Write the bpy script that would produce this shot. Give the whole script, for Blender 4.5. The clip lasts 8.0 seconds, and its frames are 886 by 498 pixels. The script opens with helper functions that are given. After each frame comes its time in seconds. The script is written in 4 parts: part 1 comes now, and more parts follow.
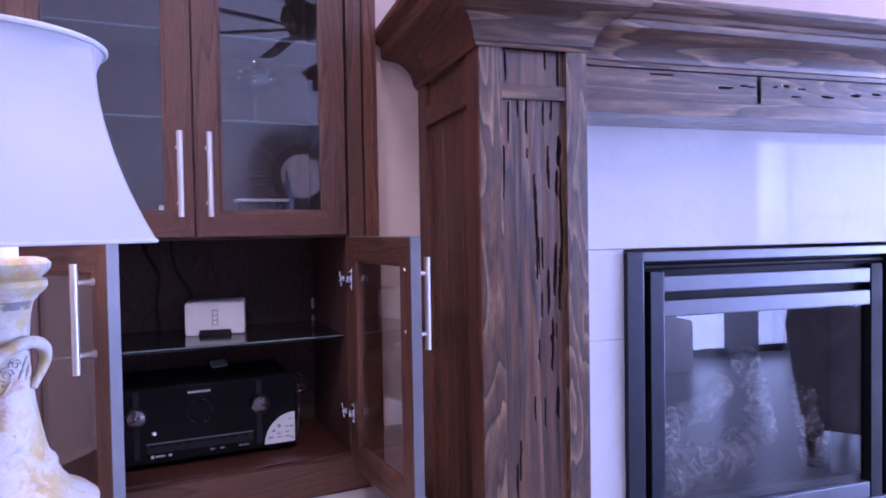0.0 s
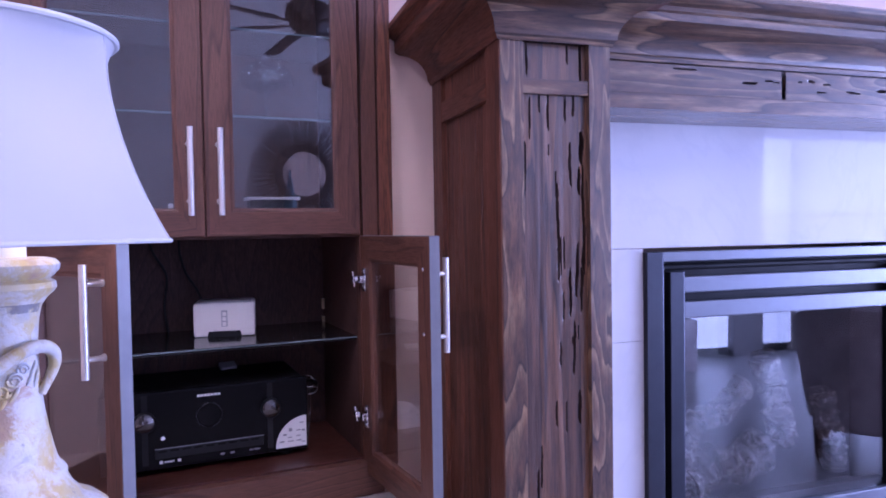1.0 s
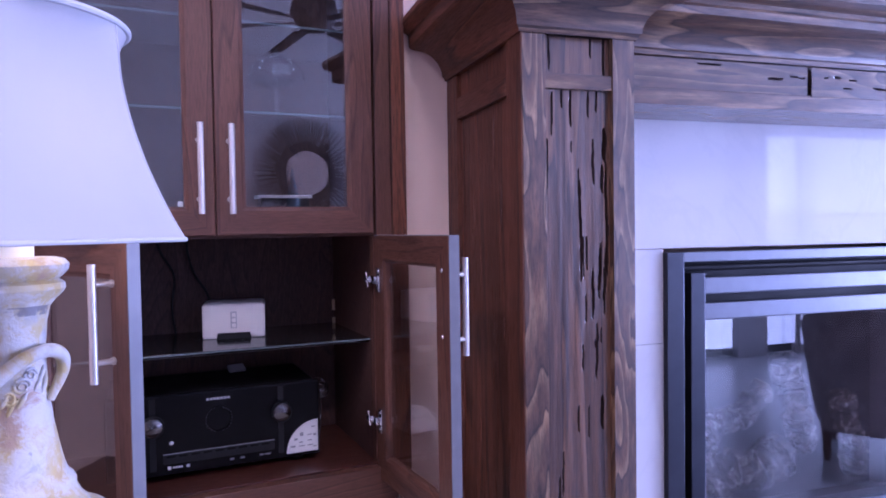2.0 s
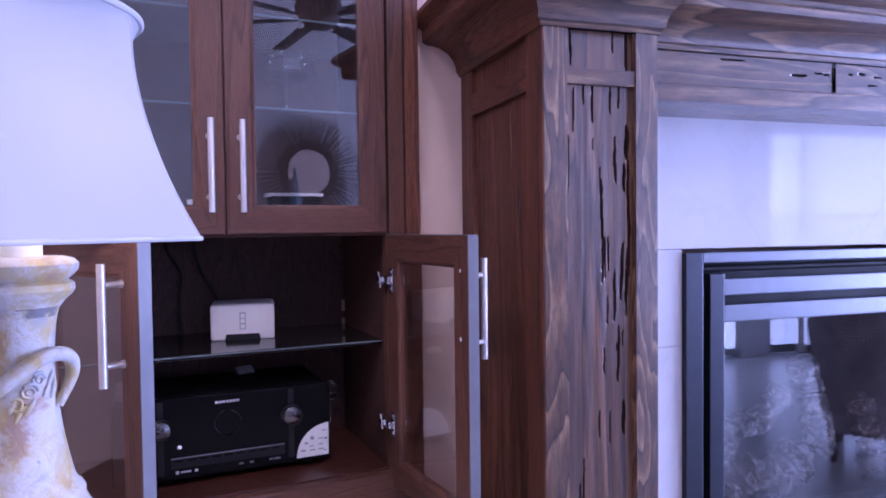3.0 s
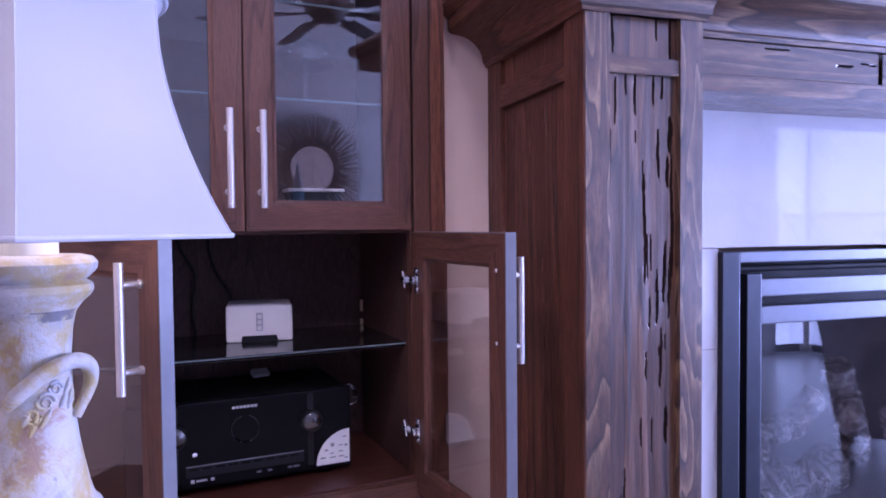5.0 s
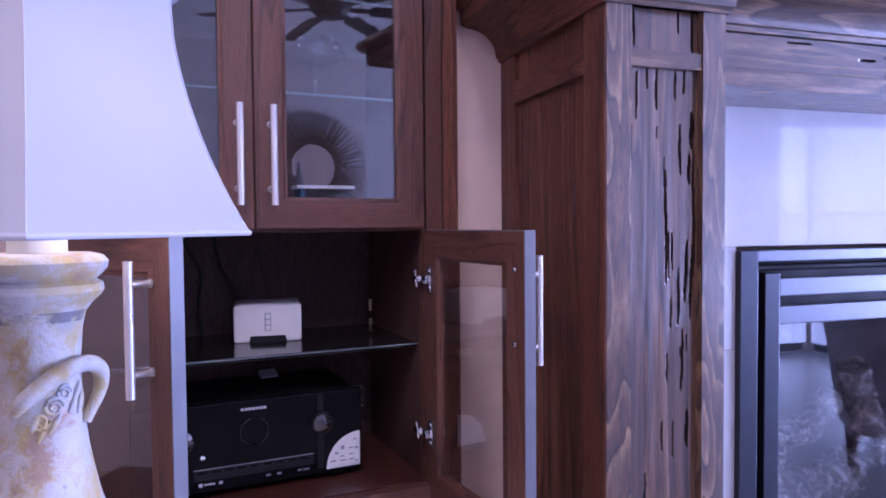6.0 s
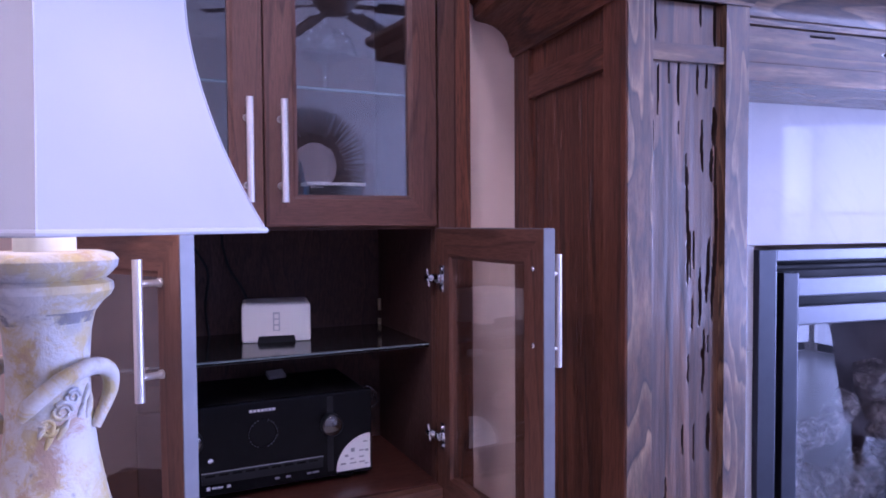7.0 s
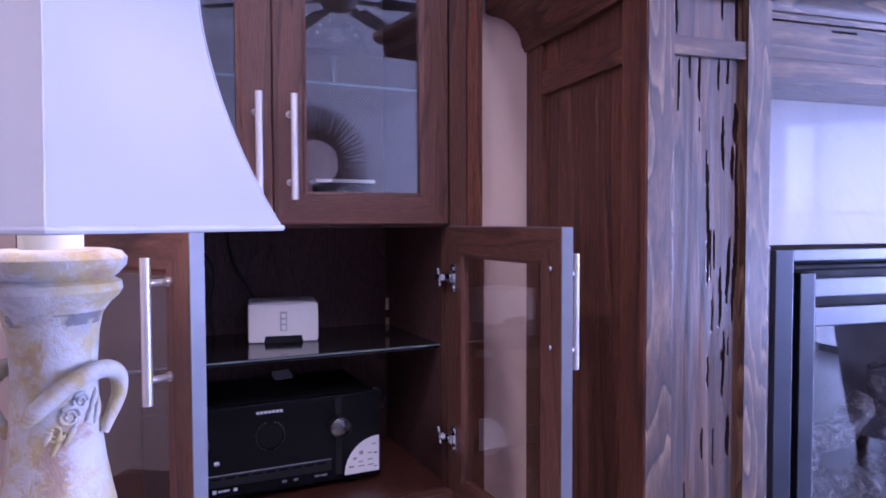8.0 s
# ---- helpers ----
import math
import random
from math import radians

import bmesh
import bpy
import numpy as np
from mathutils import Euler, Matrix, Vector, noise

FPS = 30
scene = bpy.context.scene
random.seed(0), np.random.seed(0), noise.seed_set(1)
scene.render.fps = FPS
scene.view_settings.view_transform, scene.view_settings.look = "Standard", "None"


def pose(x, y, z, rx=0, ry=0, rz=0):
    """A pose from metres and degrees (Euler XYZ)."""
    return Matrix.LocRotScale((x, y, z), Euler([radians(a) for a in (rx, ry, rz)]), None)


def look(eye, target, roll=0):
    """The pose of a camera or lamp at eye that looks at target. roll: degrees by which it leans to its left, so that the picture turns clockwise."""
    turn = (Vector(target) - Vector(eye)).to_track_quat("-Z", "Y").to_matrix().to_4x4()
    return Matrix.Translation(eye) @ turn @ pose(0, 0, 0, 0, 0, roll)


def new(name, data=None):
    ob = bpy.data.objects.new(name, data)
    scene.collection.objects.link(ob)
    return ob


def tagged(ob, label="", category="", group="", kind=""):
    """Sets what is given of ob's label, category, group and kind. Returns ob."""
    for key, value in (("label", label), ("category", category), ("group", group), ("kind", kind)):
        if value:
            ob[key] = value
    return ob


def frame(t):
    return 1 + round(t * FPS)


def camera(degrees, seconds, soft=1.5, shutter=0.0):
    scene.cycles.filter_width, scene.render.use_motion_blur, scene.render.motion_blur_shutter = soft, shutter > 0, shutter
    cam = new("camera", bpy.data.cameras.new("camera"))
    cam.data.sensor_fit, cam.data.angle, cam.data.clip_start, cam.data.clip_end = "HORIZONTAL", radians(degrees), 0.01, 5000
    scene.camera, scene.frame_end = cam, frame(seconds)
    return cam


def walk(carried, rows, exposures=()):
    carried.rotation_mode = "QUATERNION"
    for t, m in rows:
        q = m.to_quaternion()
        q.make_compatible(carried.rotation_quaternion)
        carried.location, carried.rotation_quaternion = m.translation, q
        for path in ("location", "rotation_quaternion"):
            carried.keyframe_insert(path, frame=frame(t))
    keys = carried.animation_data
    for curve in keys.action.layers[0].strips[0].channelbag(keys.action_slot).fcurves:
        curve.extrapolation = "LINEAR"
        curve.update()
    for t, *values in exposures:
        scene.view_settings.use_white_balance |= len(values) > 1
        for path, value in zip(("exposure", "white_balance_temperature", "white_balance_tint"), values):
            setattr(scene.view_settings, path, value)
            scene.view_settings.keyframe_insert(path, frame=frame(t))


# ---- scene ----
EXPO, KELVIN, TINT = -0.02, 4800.0, 45.0
# ---- camera ----
cam = camera(66.0, 8.0, soft=1.8)
PATH = [
    (0, (0.0811, -1.3800, 1.3475), (0.6834, 0.5264, 1.2919), -0.95),
    (0.5, (0.0728, -1.3578, 1.3475), (0.6726, 0.5493, 1.2911), -0.98),
    (1, (0.0604, -1.3334, 1.3490), (0.6631, 0.5727, 1.2893), -0.92),
    (1.5, (0.0505, -1.3096, 1.3481), (0.6530, 0.5966, 1.2887), -0.89),
    (3, (0.0217, -1.2464, 1.3487), (0.6262, 0.6590, 1.2865), -0.67),
    (3.5, (0.0130, -1.2270, 1.3481), (0.6180, 0.6783, 1.2860), -0.63),
    (4, (0.0048, -1.2083, 1.3479), (0.6101, 0.6968, 1.2848), -0.61),
    (4.5, (-0.0038, -1.1894, 1.3476), (0.6032, 0.7152, 1.2829), -0.57),
    (6, (-0.0296, -1.1349, 1.3462), (0.5832, 0.7676, 1.2751), -0.48),
    (6.5, (-0.0363, -1.1193, 1.3445), (0.5762, 0.7833, 1.2737), -0.48),
    (7, (-0.0436, -1.1014, 1.3452), (0.5692, 0.8009, 1.2701), -0.38),
    (7.5, (-0.0502, -1.0844, 1.3447), (0.5638, 0.8174, 1.2680), -0.29),
    (8, (-0.0567, -1.0696, 1.3449), (0.5590, 0.8316, 1.2652), -0.19),]
walk(cam, [(t, look(eye, target, roll)) for t, eye, target, roll in PATH],
     exposures=[(0.0, EXPO, KELVIN, TINT), (8.0, EXPO, KELVIN, TINT)])

# ---- world and daylight ----
FLOOR = -0.10          # the room's floor
CEIL = 2.96
WALL = 0.15            # face of the wall beside the chimney breast
WEST, EAST, SOUTH = -2.6, 6.2, -4.9

world = bpy.data.worlds.new("sky")
scene.world = world
world.use_nodes = True
wn = world.node_tree.nodes
sky = wn.new("ShaderNodeTexSky")
sky.sky_type, sky.sun_disc = "NISHITA", False
sky.sun_elevation, sky.sun_rotation = radians(42), radians(120)
world.node_tree.links.new(sky.outputs[0], wn["Background"].inputs[0])
wn["Background"].inputs[1].default_value = 0.10


def area_lamp(name, m, width, height, power, color):
    lamp = bpy.data.lights.new(name, "AREA")
    lamp.shape, lamp.size, lamp.size_y, lamp.energy, lamp.color = "RECTANGLE", width, height, power, color
    ob = new(name, lamp)
    ob.matrix_world = m
    return ob


DAY = (0.72, 0.78, 0.97)
# sky light that comes in by the glass doors of the east and south walls: bright above the skyline, dimmer below it
SKYLINE = 1.43
area_lamp("daylight_east", look((EAST - 0.02, -2.0, 1.15), (0.0, -2.0, 1.15)), 3.2, 2.1, 480.0, DAY)
area_lamp("daylight_corner", look((EAST - 0.02, -4.23, 1.91), (0.0, -4.23, 1.91)), 1.2, 0.94, 14.0, DAY)
area_lamp("daylight_corner_low", look((EAST - 0.02, -4.23, 0.70), (0.0, -4.23, 0.70)), 1.2, 1.40, 16.0, DAY)
area_lamp("daylight_south", look((5.92, SOUTH + 0.02, 1.91), (5.92, 0.0, 1.91)), 0.46, 0.94, 8.0, DAY)
area_lamp("daylight_south_low", look((5.92, SOUTH + 0.02, 0.70), (5.92, 0.0, 0.70)), 0.46, 1.40, 8.0, DAY)
area_lamp("daylight_side_pane", look((4.92, SOUTH + 0.02, 0.50), (4.92, 0.0, 0.50)), 0.74, 1.00, 12.0, DAY)
bulb = bpy.data.lights.new("lamp_bulb", "POINT")
bulb.energy, bulb.color, bulb.shadow_soft_size = 0.85, (1.0, 0.78, 0.53), 0.025


WARM = (1.0, 0.84, 0.66)
# one unseen ceiling light, then two added lamps that brighten the cabinet
DOWNLIGHTS_AND_FILL = [(-1.0, -1.2, 19.0, 180.0), (0.15, -1.7, 2.8, 66.0), (0.0, -2.35, 3.4, 62.0)]
for dx, dy, watts, spread in DOWNLIGHTS_AND_FILL:
    spot = bpy.data.lights.new("downlight_and_fill", "AREA")
    spot.shape, spot.size, spot.energy, spot.color = "DISK", 0.20, watts, WARM
    spot.spread = radians(spread)
    aim = (dx, dy + 0.001, 0.0) if spread > 90 else (-0.05, 0.1, 1.1)
    new("downlight_and_fill", spot).matrix_world = look((dx, dy, CEIL - 0.012), aim)


# ---- materials ----
def material(name):
    m = bpy.data.materials.new(name)
    m.use_nodes = True
    return m, m.node_tree.nodes, m.node_tree.links, m.node_tree.nodes["Principled BSDF"]


def put(node, **values):
    for key, value in values.items():
        node.inputs[key.replace("_", " ")].default_value = value


def coords(n, l, scale, spread=5.0):
    """Object coordinates, stretched, and shifted from object to object."""
    tc, info, mul, add, mp = (n.new(k) for k in ("ShaderNodeTexCoord", "ShaderNodeObjectInfo", "ShaderNodeVectorMath",
                                                 "ShaderNodeVectorMath", "ShaderNodeMapping"))
    mul.operation, add.operation = "MULTIPLY", "ADD"
    mul.inputs[1].default_value = (spread, spread * 1.7, spread * 0.6)
    l.new(info.outputs["Random"], mul.inputs[0])
    l.new(tc.outputs["Object"], add.inputs[0])
    l.new(mul.outputs[0], add.inputs[1])
    l.new(add.outputs[0], mp.inputs[0])
    mp.inputs["Scale"].default_value = scale
    return mp.outputs[0]


def ramp(n, l, source, stops):
    r = n.new("ShaderNodeValToRGB")
    while len(r.color_ramp.elements) < len(stops):
        r.color_ramp.elements.new(0.5)
    for e, (p, c) in zip(r.color_ramp.elements, stops):
        e.position, e.color = p, (*c, 1) if len(c) == 3 else c
    l.new(source, r.inputs[0])
    return r.outputs[0]


def noise_tex(n, l, vec, scale, detail=4.0, rough=0.55, distort=0.0):
    t = n.new("ShaderNodeTexNoise")
    put(t, Scale=scale, Detail=detail, Roughness=rough, Distortion=distort)
    l.new(vec, t.inputs["Vector"])
    return t.outputs["Fac"]


def mix(n, l, a, b, fac, kind="MIX"):
    m = n.new("ShaderNodeMix")
    m.data_type, m.blend_type = "RGBA", kind
    for sock, v in ((m.inputs["Factor"], fac), (m.inputs["A"], a), (m.inputs["B"], b)):
        if isinstance(v, (int, float)):
            sock.default_value = v
        elif isinstance(v, tuple):
            sock.default_value = (*v, 1)
        else:
            l.new(v, sock)
    return m.outputs["Result"]


def bump(n, l, b, height, strength, dist=0.002):
    k = n.new("ShaderNodeBump")
    put(k, Strength=strength, Distance=dist)
    l.new(height, k.inputs["Height"])
    l.new(k.outputs[0], b.inputs["Normal"])


def grey(v):
    return (v, v, v)


def wood(name, axis, dark, mid, light, fine=60.0, rough=0.38, coat=0.25, figure=1.0, contrast=0.5, relief=0.25, rings_per=20.0, along=0.16, patch=0.5, lobes=False, coat_rough=0.18, streak=0.0, coat_ior=1.5):
    """Stained wood with its grain along the axis: broad figure, fine pores and a little sheen."""
    m, n, l, b = material(name)
    stretch = [1.0, 1.0, 1.0]
    stretch["xyz".index(axis)] = along
    vec = coords(n, l, stretch)
    broad = noise_tex(n, l, vec, 9.0 * figure, 2.5, 0.45, 0.25)
    rings = n.new("ShaderNodeMath")
    rings.operation = "MULTIPLY"
    l.new(broad, rings.inputs[0])
    rings.inputs[1].default_value = rings_per
    frac = n.new("ShaderNodeMath")
    frac.operation = "FRACT"
    l.new(rings.outputs[0], frac.inputs[0])
    pores = noise_tex(n, l, vec, fine * 8.0, 5.0, 0.7)
    patches = noise_tex(n, l, vec, 5.0, 2.0)
    stops = [(0.0, dark), (0.14, mid), (0.50, mid), (0.90, light), (1.0, dark)]
    if lobes:
        # wide growth rings: a dark body that fades up to a thin pale edge
        soft = tuple((p + 2 * q) / 3 for p, q in zip(dark, mid))
        stops = [(0.0, dark), (0.10, soft), (0.55, mid), (0.86, light), (0.93, light), (1.0, soft)]
    col = ramp(n, l, frac.outputs[0], stops)
    col = mix(n, l, col, ramp(n, l, pores, [(0.36, grey(1 - contrast)), (0.58, grey(1.0))]), 1.0, "MULTIPLY")
    col = mix(n, l, col, ramp(n, l, patches, [(0.32, grey(0.55)), (0.62, grey(1.0))]), patch, "MULTIPLY")
    if streak:
        # open growth lines, a few millimetres apart
        lines = noise_tex(n, l, vec, 95.0, 3.0, 0.6, 0.15)
        col = mix(n, l, col, ramp(n, l, lines, [(0.36, grey(0.50)), (0.50, grey(0.90)), (0.66, (1.4, 1.36, 1.28))]), streak, "MULTIPLY")
        put(b, Specular_IOR_Level=0.30)
    l.new(col, b.inputs["Base Color"])
    l.new(ramp(n, l, pores, [(0.3, grey(min(1, rough + 0.18))), (0.7, grey(rough))]), b.inputs["Roughness"])
    put(b, Coat_Weight=coat, Coat_Roughness=coat_rough, Coat_IOR=coat_ior)
    bump(n, l, b, pores, relief, 0.0012)
    return m


def plain(name, color, rough=0.5, metal=0.0, coat=0.0, vary=0.12, scale=30.0, relief=0.05, spec=0.5):
    m, n, l, b = material(name)
    vec = coords(n, l, (1, 1, 1))
    f = noise_tex(n, l, vec, scale, 5.0)
    lo, hi = tuple(c * (1 - vary) for c in color), tuple(min(1, c * (1 + vary)) for c in color)
    l.new(ramp(n, l, f, [(0.3, lo), (0.7, hi)]), b.inputs["Base Color"])
    l.new(ramp(n, l, noise_tex(n, l, vec, scale * 0.3), [(0.3, grey(rough * 0.85)), (0.7, grey(min(1, rough * 1.15)))]), b.inputs["Roughness"])
    put(b, Metallic=metal, Coat_Weight=coat, Specular_IOR_Level=spec)
    bump(n, l, b, f, relief, 0.001)
    return m


def clear_glass(name, tint=(0.92, 0.95, 0.96), mirror=0.09):
    """A pane: see-through, with a gloss that grows towards grazing view."""
    m, n, l, b = material(name)
    out = n["Material Output"]
    n.remove(b)
    tr, gl, mx, lw = (n.new(k) for k in ("ShaderNodeBsdfTransparent", "ShaderNodeBsdfGlossy", "ShaderNodeMixShader", "ShaderNodeLayerWeight"))
    tr.inputs[0].default_value = (*(math.sqrt(c) for c in tint), 1)
    gl.inputs["Roughness"].default_value = 0.012
    lw.inputs[0].default_value = 0.5
    steep, gain = n.new("ShaderNodeMath"), n.new("ShaderNodeMath")
    steep.operation, gain.operation = "POWER", "MULTIPLY_ADD"
    steep.inputs[1].default_value = 3.5
    gain.inputs[1].default_value, gain.inputs[2].default_value = 0.7, mirror / 2
    gain.use_clamp = True
    l.new(lw.outputs["Facing"], steep.inputs[0])
    l.new(steep.outputs[0], gain.inputs[0])
    l.new(gain.outputs[0], mx.inputs[0])
    l.new(tr.outputs[0], mx.inputs[1])
    l.new(gl.outputs[0], mx.inputs[2])
    l.new(mx.outputs[0], out.inputs[0])
    return m


CAB = dict(dark=(0.078, 0.030, 0.017), mid=(0.130, 0.053, 0.030), light=(0.160, 0.068, 0.039), contrast=0.30, patch=0.25, rings_per=14.0, along=0.09)
cab_z = wood("cabinet_wood_upright", "z", **CAB, rough=0.42, coat=0.12, relief=0.15)
cab_x = wood("cabinet_wood_level", "x", **CAB, rough=0.42, coat=0.12, relief=0.15)
ESP = dict(dark=(0.056, 0.025, 0.019), mid=(0.086, 0.039, 0.028), light=(0.106, 0.048, 0.035))
esp_z = wood("carcass_wood_upright", "z", **ESP, rough=0.5, coat=0.0, relief=0.12)
esp_x = wood("carcass_wood_level", "x", **ESP, rough=0.5, coat=0.0, relief=0.12)
RUS = dict(dark=(0.034, 0.016, 0.008), mid=(0.120, 0.058, 0.027), light=(0.265, 0.160, 0.080), lobes=True, coat_rough=0.22, streak=0.75)
rus_z = wood("rustic_wood_upright", "z", **RUS, fine=38, rough=0.46, coat=1.0, figure=1.6, contrast=0.40, relief=0.5, rings_per=12.0, along=0.15, coat_ior=1.78)
rus_x = wood("rustic_wood_level", "x", **RUS, fine=38, rough=0.46, coat=1.0, figure=1.0, contrast=0.40, relief=0.5, rings_per=14.0, along=0.11, coat_ior=1.66)
RED = dict(dark=(0.080, 0.027, 0.013), mid=(0.155, 0.050, 0.021), light=(0.225, 0.076, 0.033), rings_per=7.0, along=0.07, patch=0.6)
red_z = wood("side_wood_upright", "z", **RED, fine=45, rough=0.5, coat=0.05, contrast=0.5, relief=0.5)
red_y = wood("side_wood_level", "y", **RED, fine=45, rough=0.5, coat=0.05, contrast=0.5, relief=0.4)
pecky = wood("pecky_wood", "z", dark=(0.040, 0.020, 0.012), mid=(0.125, 0.056, 0.024), light=(0.190, 0.090, 0.040), streak=0.6, fine=40, rough=0.45,
             coat=1.0, figure=2.0, contrast=0.4, relief=0.7, rings_per=4.0, along=0.05, lobes=True, coat_rough=0.22, coat_ior=1.78)
floor_x = wood("cabinet_floor_wood", "x", dark=(0.060, 0.019, 0.012), mid=(0.086, 0.028, 0.017), light=(0.120, 0.041, 0.026), rough=0.32, coat=0.2, relief=0.1, along=0.08, patch=0.3)
# the shade inside the worm pits, put into a dark colour
pit_shade = plain("dark_pit_shade", (0.030, 0.016, 0.012), 0.65, vary=0.3, spec=0.2)
sliver_tone = plain("pale_sliver_tone", (0.55, 0.50, 0.45), 0.6, vary=0.06)
nickel = plain("brushed_nickel", (0.80, 0.77, 0.74), 0.46, 0.9, vary=0.03, scale=180, relief=0.0)
edge_foil = plain("pale_edge_band", (0.14, 0.14, 0.15), 0.36, 0.0, vary=0.08, scale=30, spec=0.4, relief=0.01)
chrome = plain("chrome", (0.80, 0.80, 0.80), 0.12, 1.0, vary=0.04)
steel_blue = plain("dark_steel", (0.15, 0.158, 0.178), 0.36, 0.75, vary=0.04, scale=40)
# the same steel for uprights, their shade put into a darker base colour
shaded_steel = plain("dark_shaded_steel", (0.050, 0.054, 0.066), 0.34, 0.75, vary=0.06, scale=40)
black_metal = plain("black_metal", (0.006, 0.006, 0.007), 0.6, 0.0, vary=0.2, spec=0.2)
black_gloss = plain("black_gloss_plastic", (0.005, 0.005, 0.006), 0.22, 0.0, vary=0.1, relief=0.0, spec=0.12)
black_glass = plain("black_shelf_glass", (0.010, 0.009, 0.009), 0.12, 0.0, vary=0.1, relief=0.0, spec=0.5)
black_satin = plain("black_satin_plastic", (0.009, 0.009, 0.010), 0.5, 0.0, vary=0.1, relief=0.0, spec=0.3)
black_rubber = plain("black_cable", (0.010, 0.010, 0.010), 0.6, 0.0, vary=0.2)
white_plastic = plain("white_plastic", (0.84, 0.81, 0.78), 0.42, 0.0, vary=0.02, scale=12, relief=0.0)
pale_grey = plain("pale_grey_plastic", (0.48, 0.48, 0.50), 0.4, vary=0.04)
paper = plain("sticker_paper", (0.80, 0.80, 0.79), 0.5, vary=0.03)
print_grey = plain("print_grey", (0.30, 0.30, 0.32), 0.6, vary=0.05)
print_white = plain("print_white", (0.75, 0.75, 0.76), 0.5, vary=0.03)
wall_paint = plain("beige_wall_paint", (0.74, 0.56, 0.46), 0.85, vary=0.03, scale=8, relief=0.10)
post_paint = plain("brown_post_paint", (0.13, 0.12, 0.12), 0.5, vary=0.08)
room_paint = plain("grey_wall_paint", (0.52, 0.50, 0.48), 0.85, vary=0.03, scale=8, relief=0.08)
ceiling_paint = plain("white_ceiling_paint", (0.75, 0.74, 0.72), 0.9, vary=0.02, scale=10, relief=0.05)
trim_paint = plain("white_trim_paint", (0.74, 0.73, 0.70), 0.5, vary=0.03)
stone_top = plain("cream_stone", (0.62, 0.58, 0.52), 0.3, vary=0.10, scale=16)
shade_cloth, _n, _l, _b = material("white_shade_cloth")
_vec = coords(_n, _l, (1, 1, 1))
_weave = noise_tex(_n, _l, _vec, 420.0, 2.0)
_l.new(ramp(_n, _l, noise_tex(_n, _l, _vec, 9.0), [(0.3, (0.425, 0.435, 0.46)), (0.7, (0.45, 0.46, 0.485))]), _b.inputs["Base Color"])
put(_b, Roughness=0.85)
bump(_n, _l, _b, _weave, 0.12, 0.0006)
_tl, _mx = _n.new("ShaderNodeBsdfTranslucent"), _n.new("ShaderNodeMixShader")
_tl.inputs[0].default_value = (0.66, 0.62, 0.55, 1)
_mx.inputs[0].default_value = 0.22
_l.new(_b.outputs[0], _mx.inputs[1])
_l.new(_tl.outputs[0], _mx.inputs[2])
_l.new(_mx.outputs[0], _n["Material Output"].inputs[0])
piping = plain("shade_piping", (0.46, 0.465, 0.485), 0.8, vary=0.04)
candle = plain("cream_candle_sleeve", (0.82, 0.80, 0.68), 0.6, vary=0.03)
pane_glass = clear_glass("cabinet_glass", (0.90, 0.93, 0.94), 0.23)
door_glass = clear_glass("door_glass", (0.97, 0.96, 0.95), 0.22)
fire_glass = clear_glass("fireplace_glass", (0.84, 0.84, 0.86), 0.19)
bowl_glass = clear_glass("cut_crystal", (0.93, 0.95, 0.96), 0.5)
shelf_glass = clear_glass("shelf_glass", (0.90, 0.93, 0.92), 0.06)
# glass edge with its bright highlight line put into a pale colour
edge_glint = plain("glass_edge_glint", (0.16, 0.20, 0.20), 0.25, vary=0.05)
brass = plain("brass", (0.55, 0.42, 0.25), 0.3, 1.0)
mirror_mat = plain("mirror_silver", (0.36, 0.36, 0.36), 0.02, 1.0, vary=0.0, relief=0.0)
twig = plain("dark_twig", (0.085, 0.062, 0.050), 0.7, vary=0.4, scale=60, relief=0.3)
chair_cloth = plain("dark_chair_cloth", (0.33, 0.30, 0.31), 0.9, vary=0.35, scale=14, relief=0.3)
vase_glaze = plain("teal_glaze", (0.05, 0.12, 0.16), 0.15, vary=0.3)
fan_bronze = plain("dark_bronze", (0.035, 0.026, 0.022), 0.5, 0.4, vary=0.2)


def marble():
    m, n, l, b = material("white_polished_marble")
    vec = coords(n, l, (1, 1, 1))
    cloud = noise_tex(n, l, vec, 2.2, 5.0, 0.6, 1.2)
    vein = noise_tex(n, l, vec, 1.3, 6.0, 0.6, 2.6)
    col = mix(n, l, ramp(n, l, cloud, [(0.3, (0.65, 0.65, 0.66)), (0.7, (0.70, 0.70, 0.70))]),
              ramp(n, l, vein, [(0.46, (0.73, 0.73, 0.73)), (0.50, (0.62, 0.63, 0.65)), (0.54, (0.73, 0.73, 0.73))]), 0.25)
    l.new(col, b.inputs["Base Color"])
    l.new(ramp(n, l, cloud, [(0.3, grey(0.06)), (0.7, grey(0.035))]), b.inputs["Roughness"])
    put(b, Specular_IOR_Level=0.45)
    return m


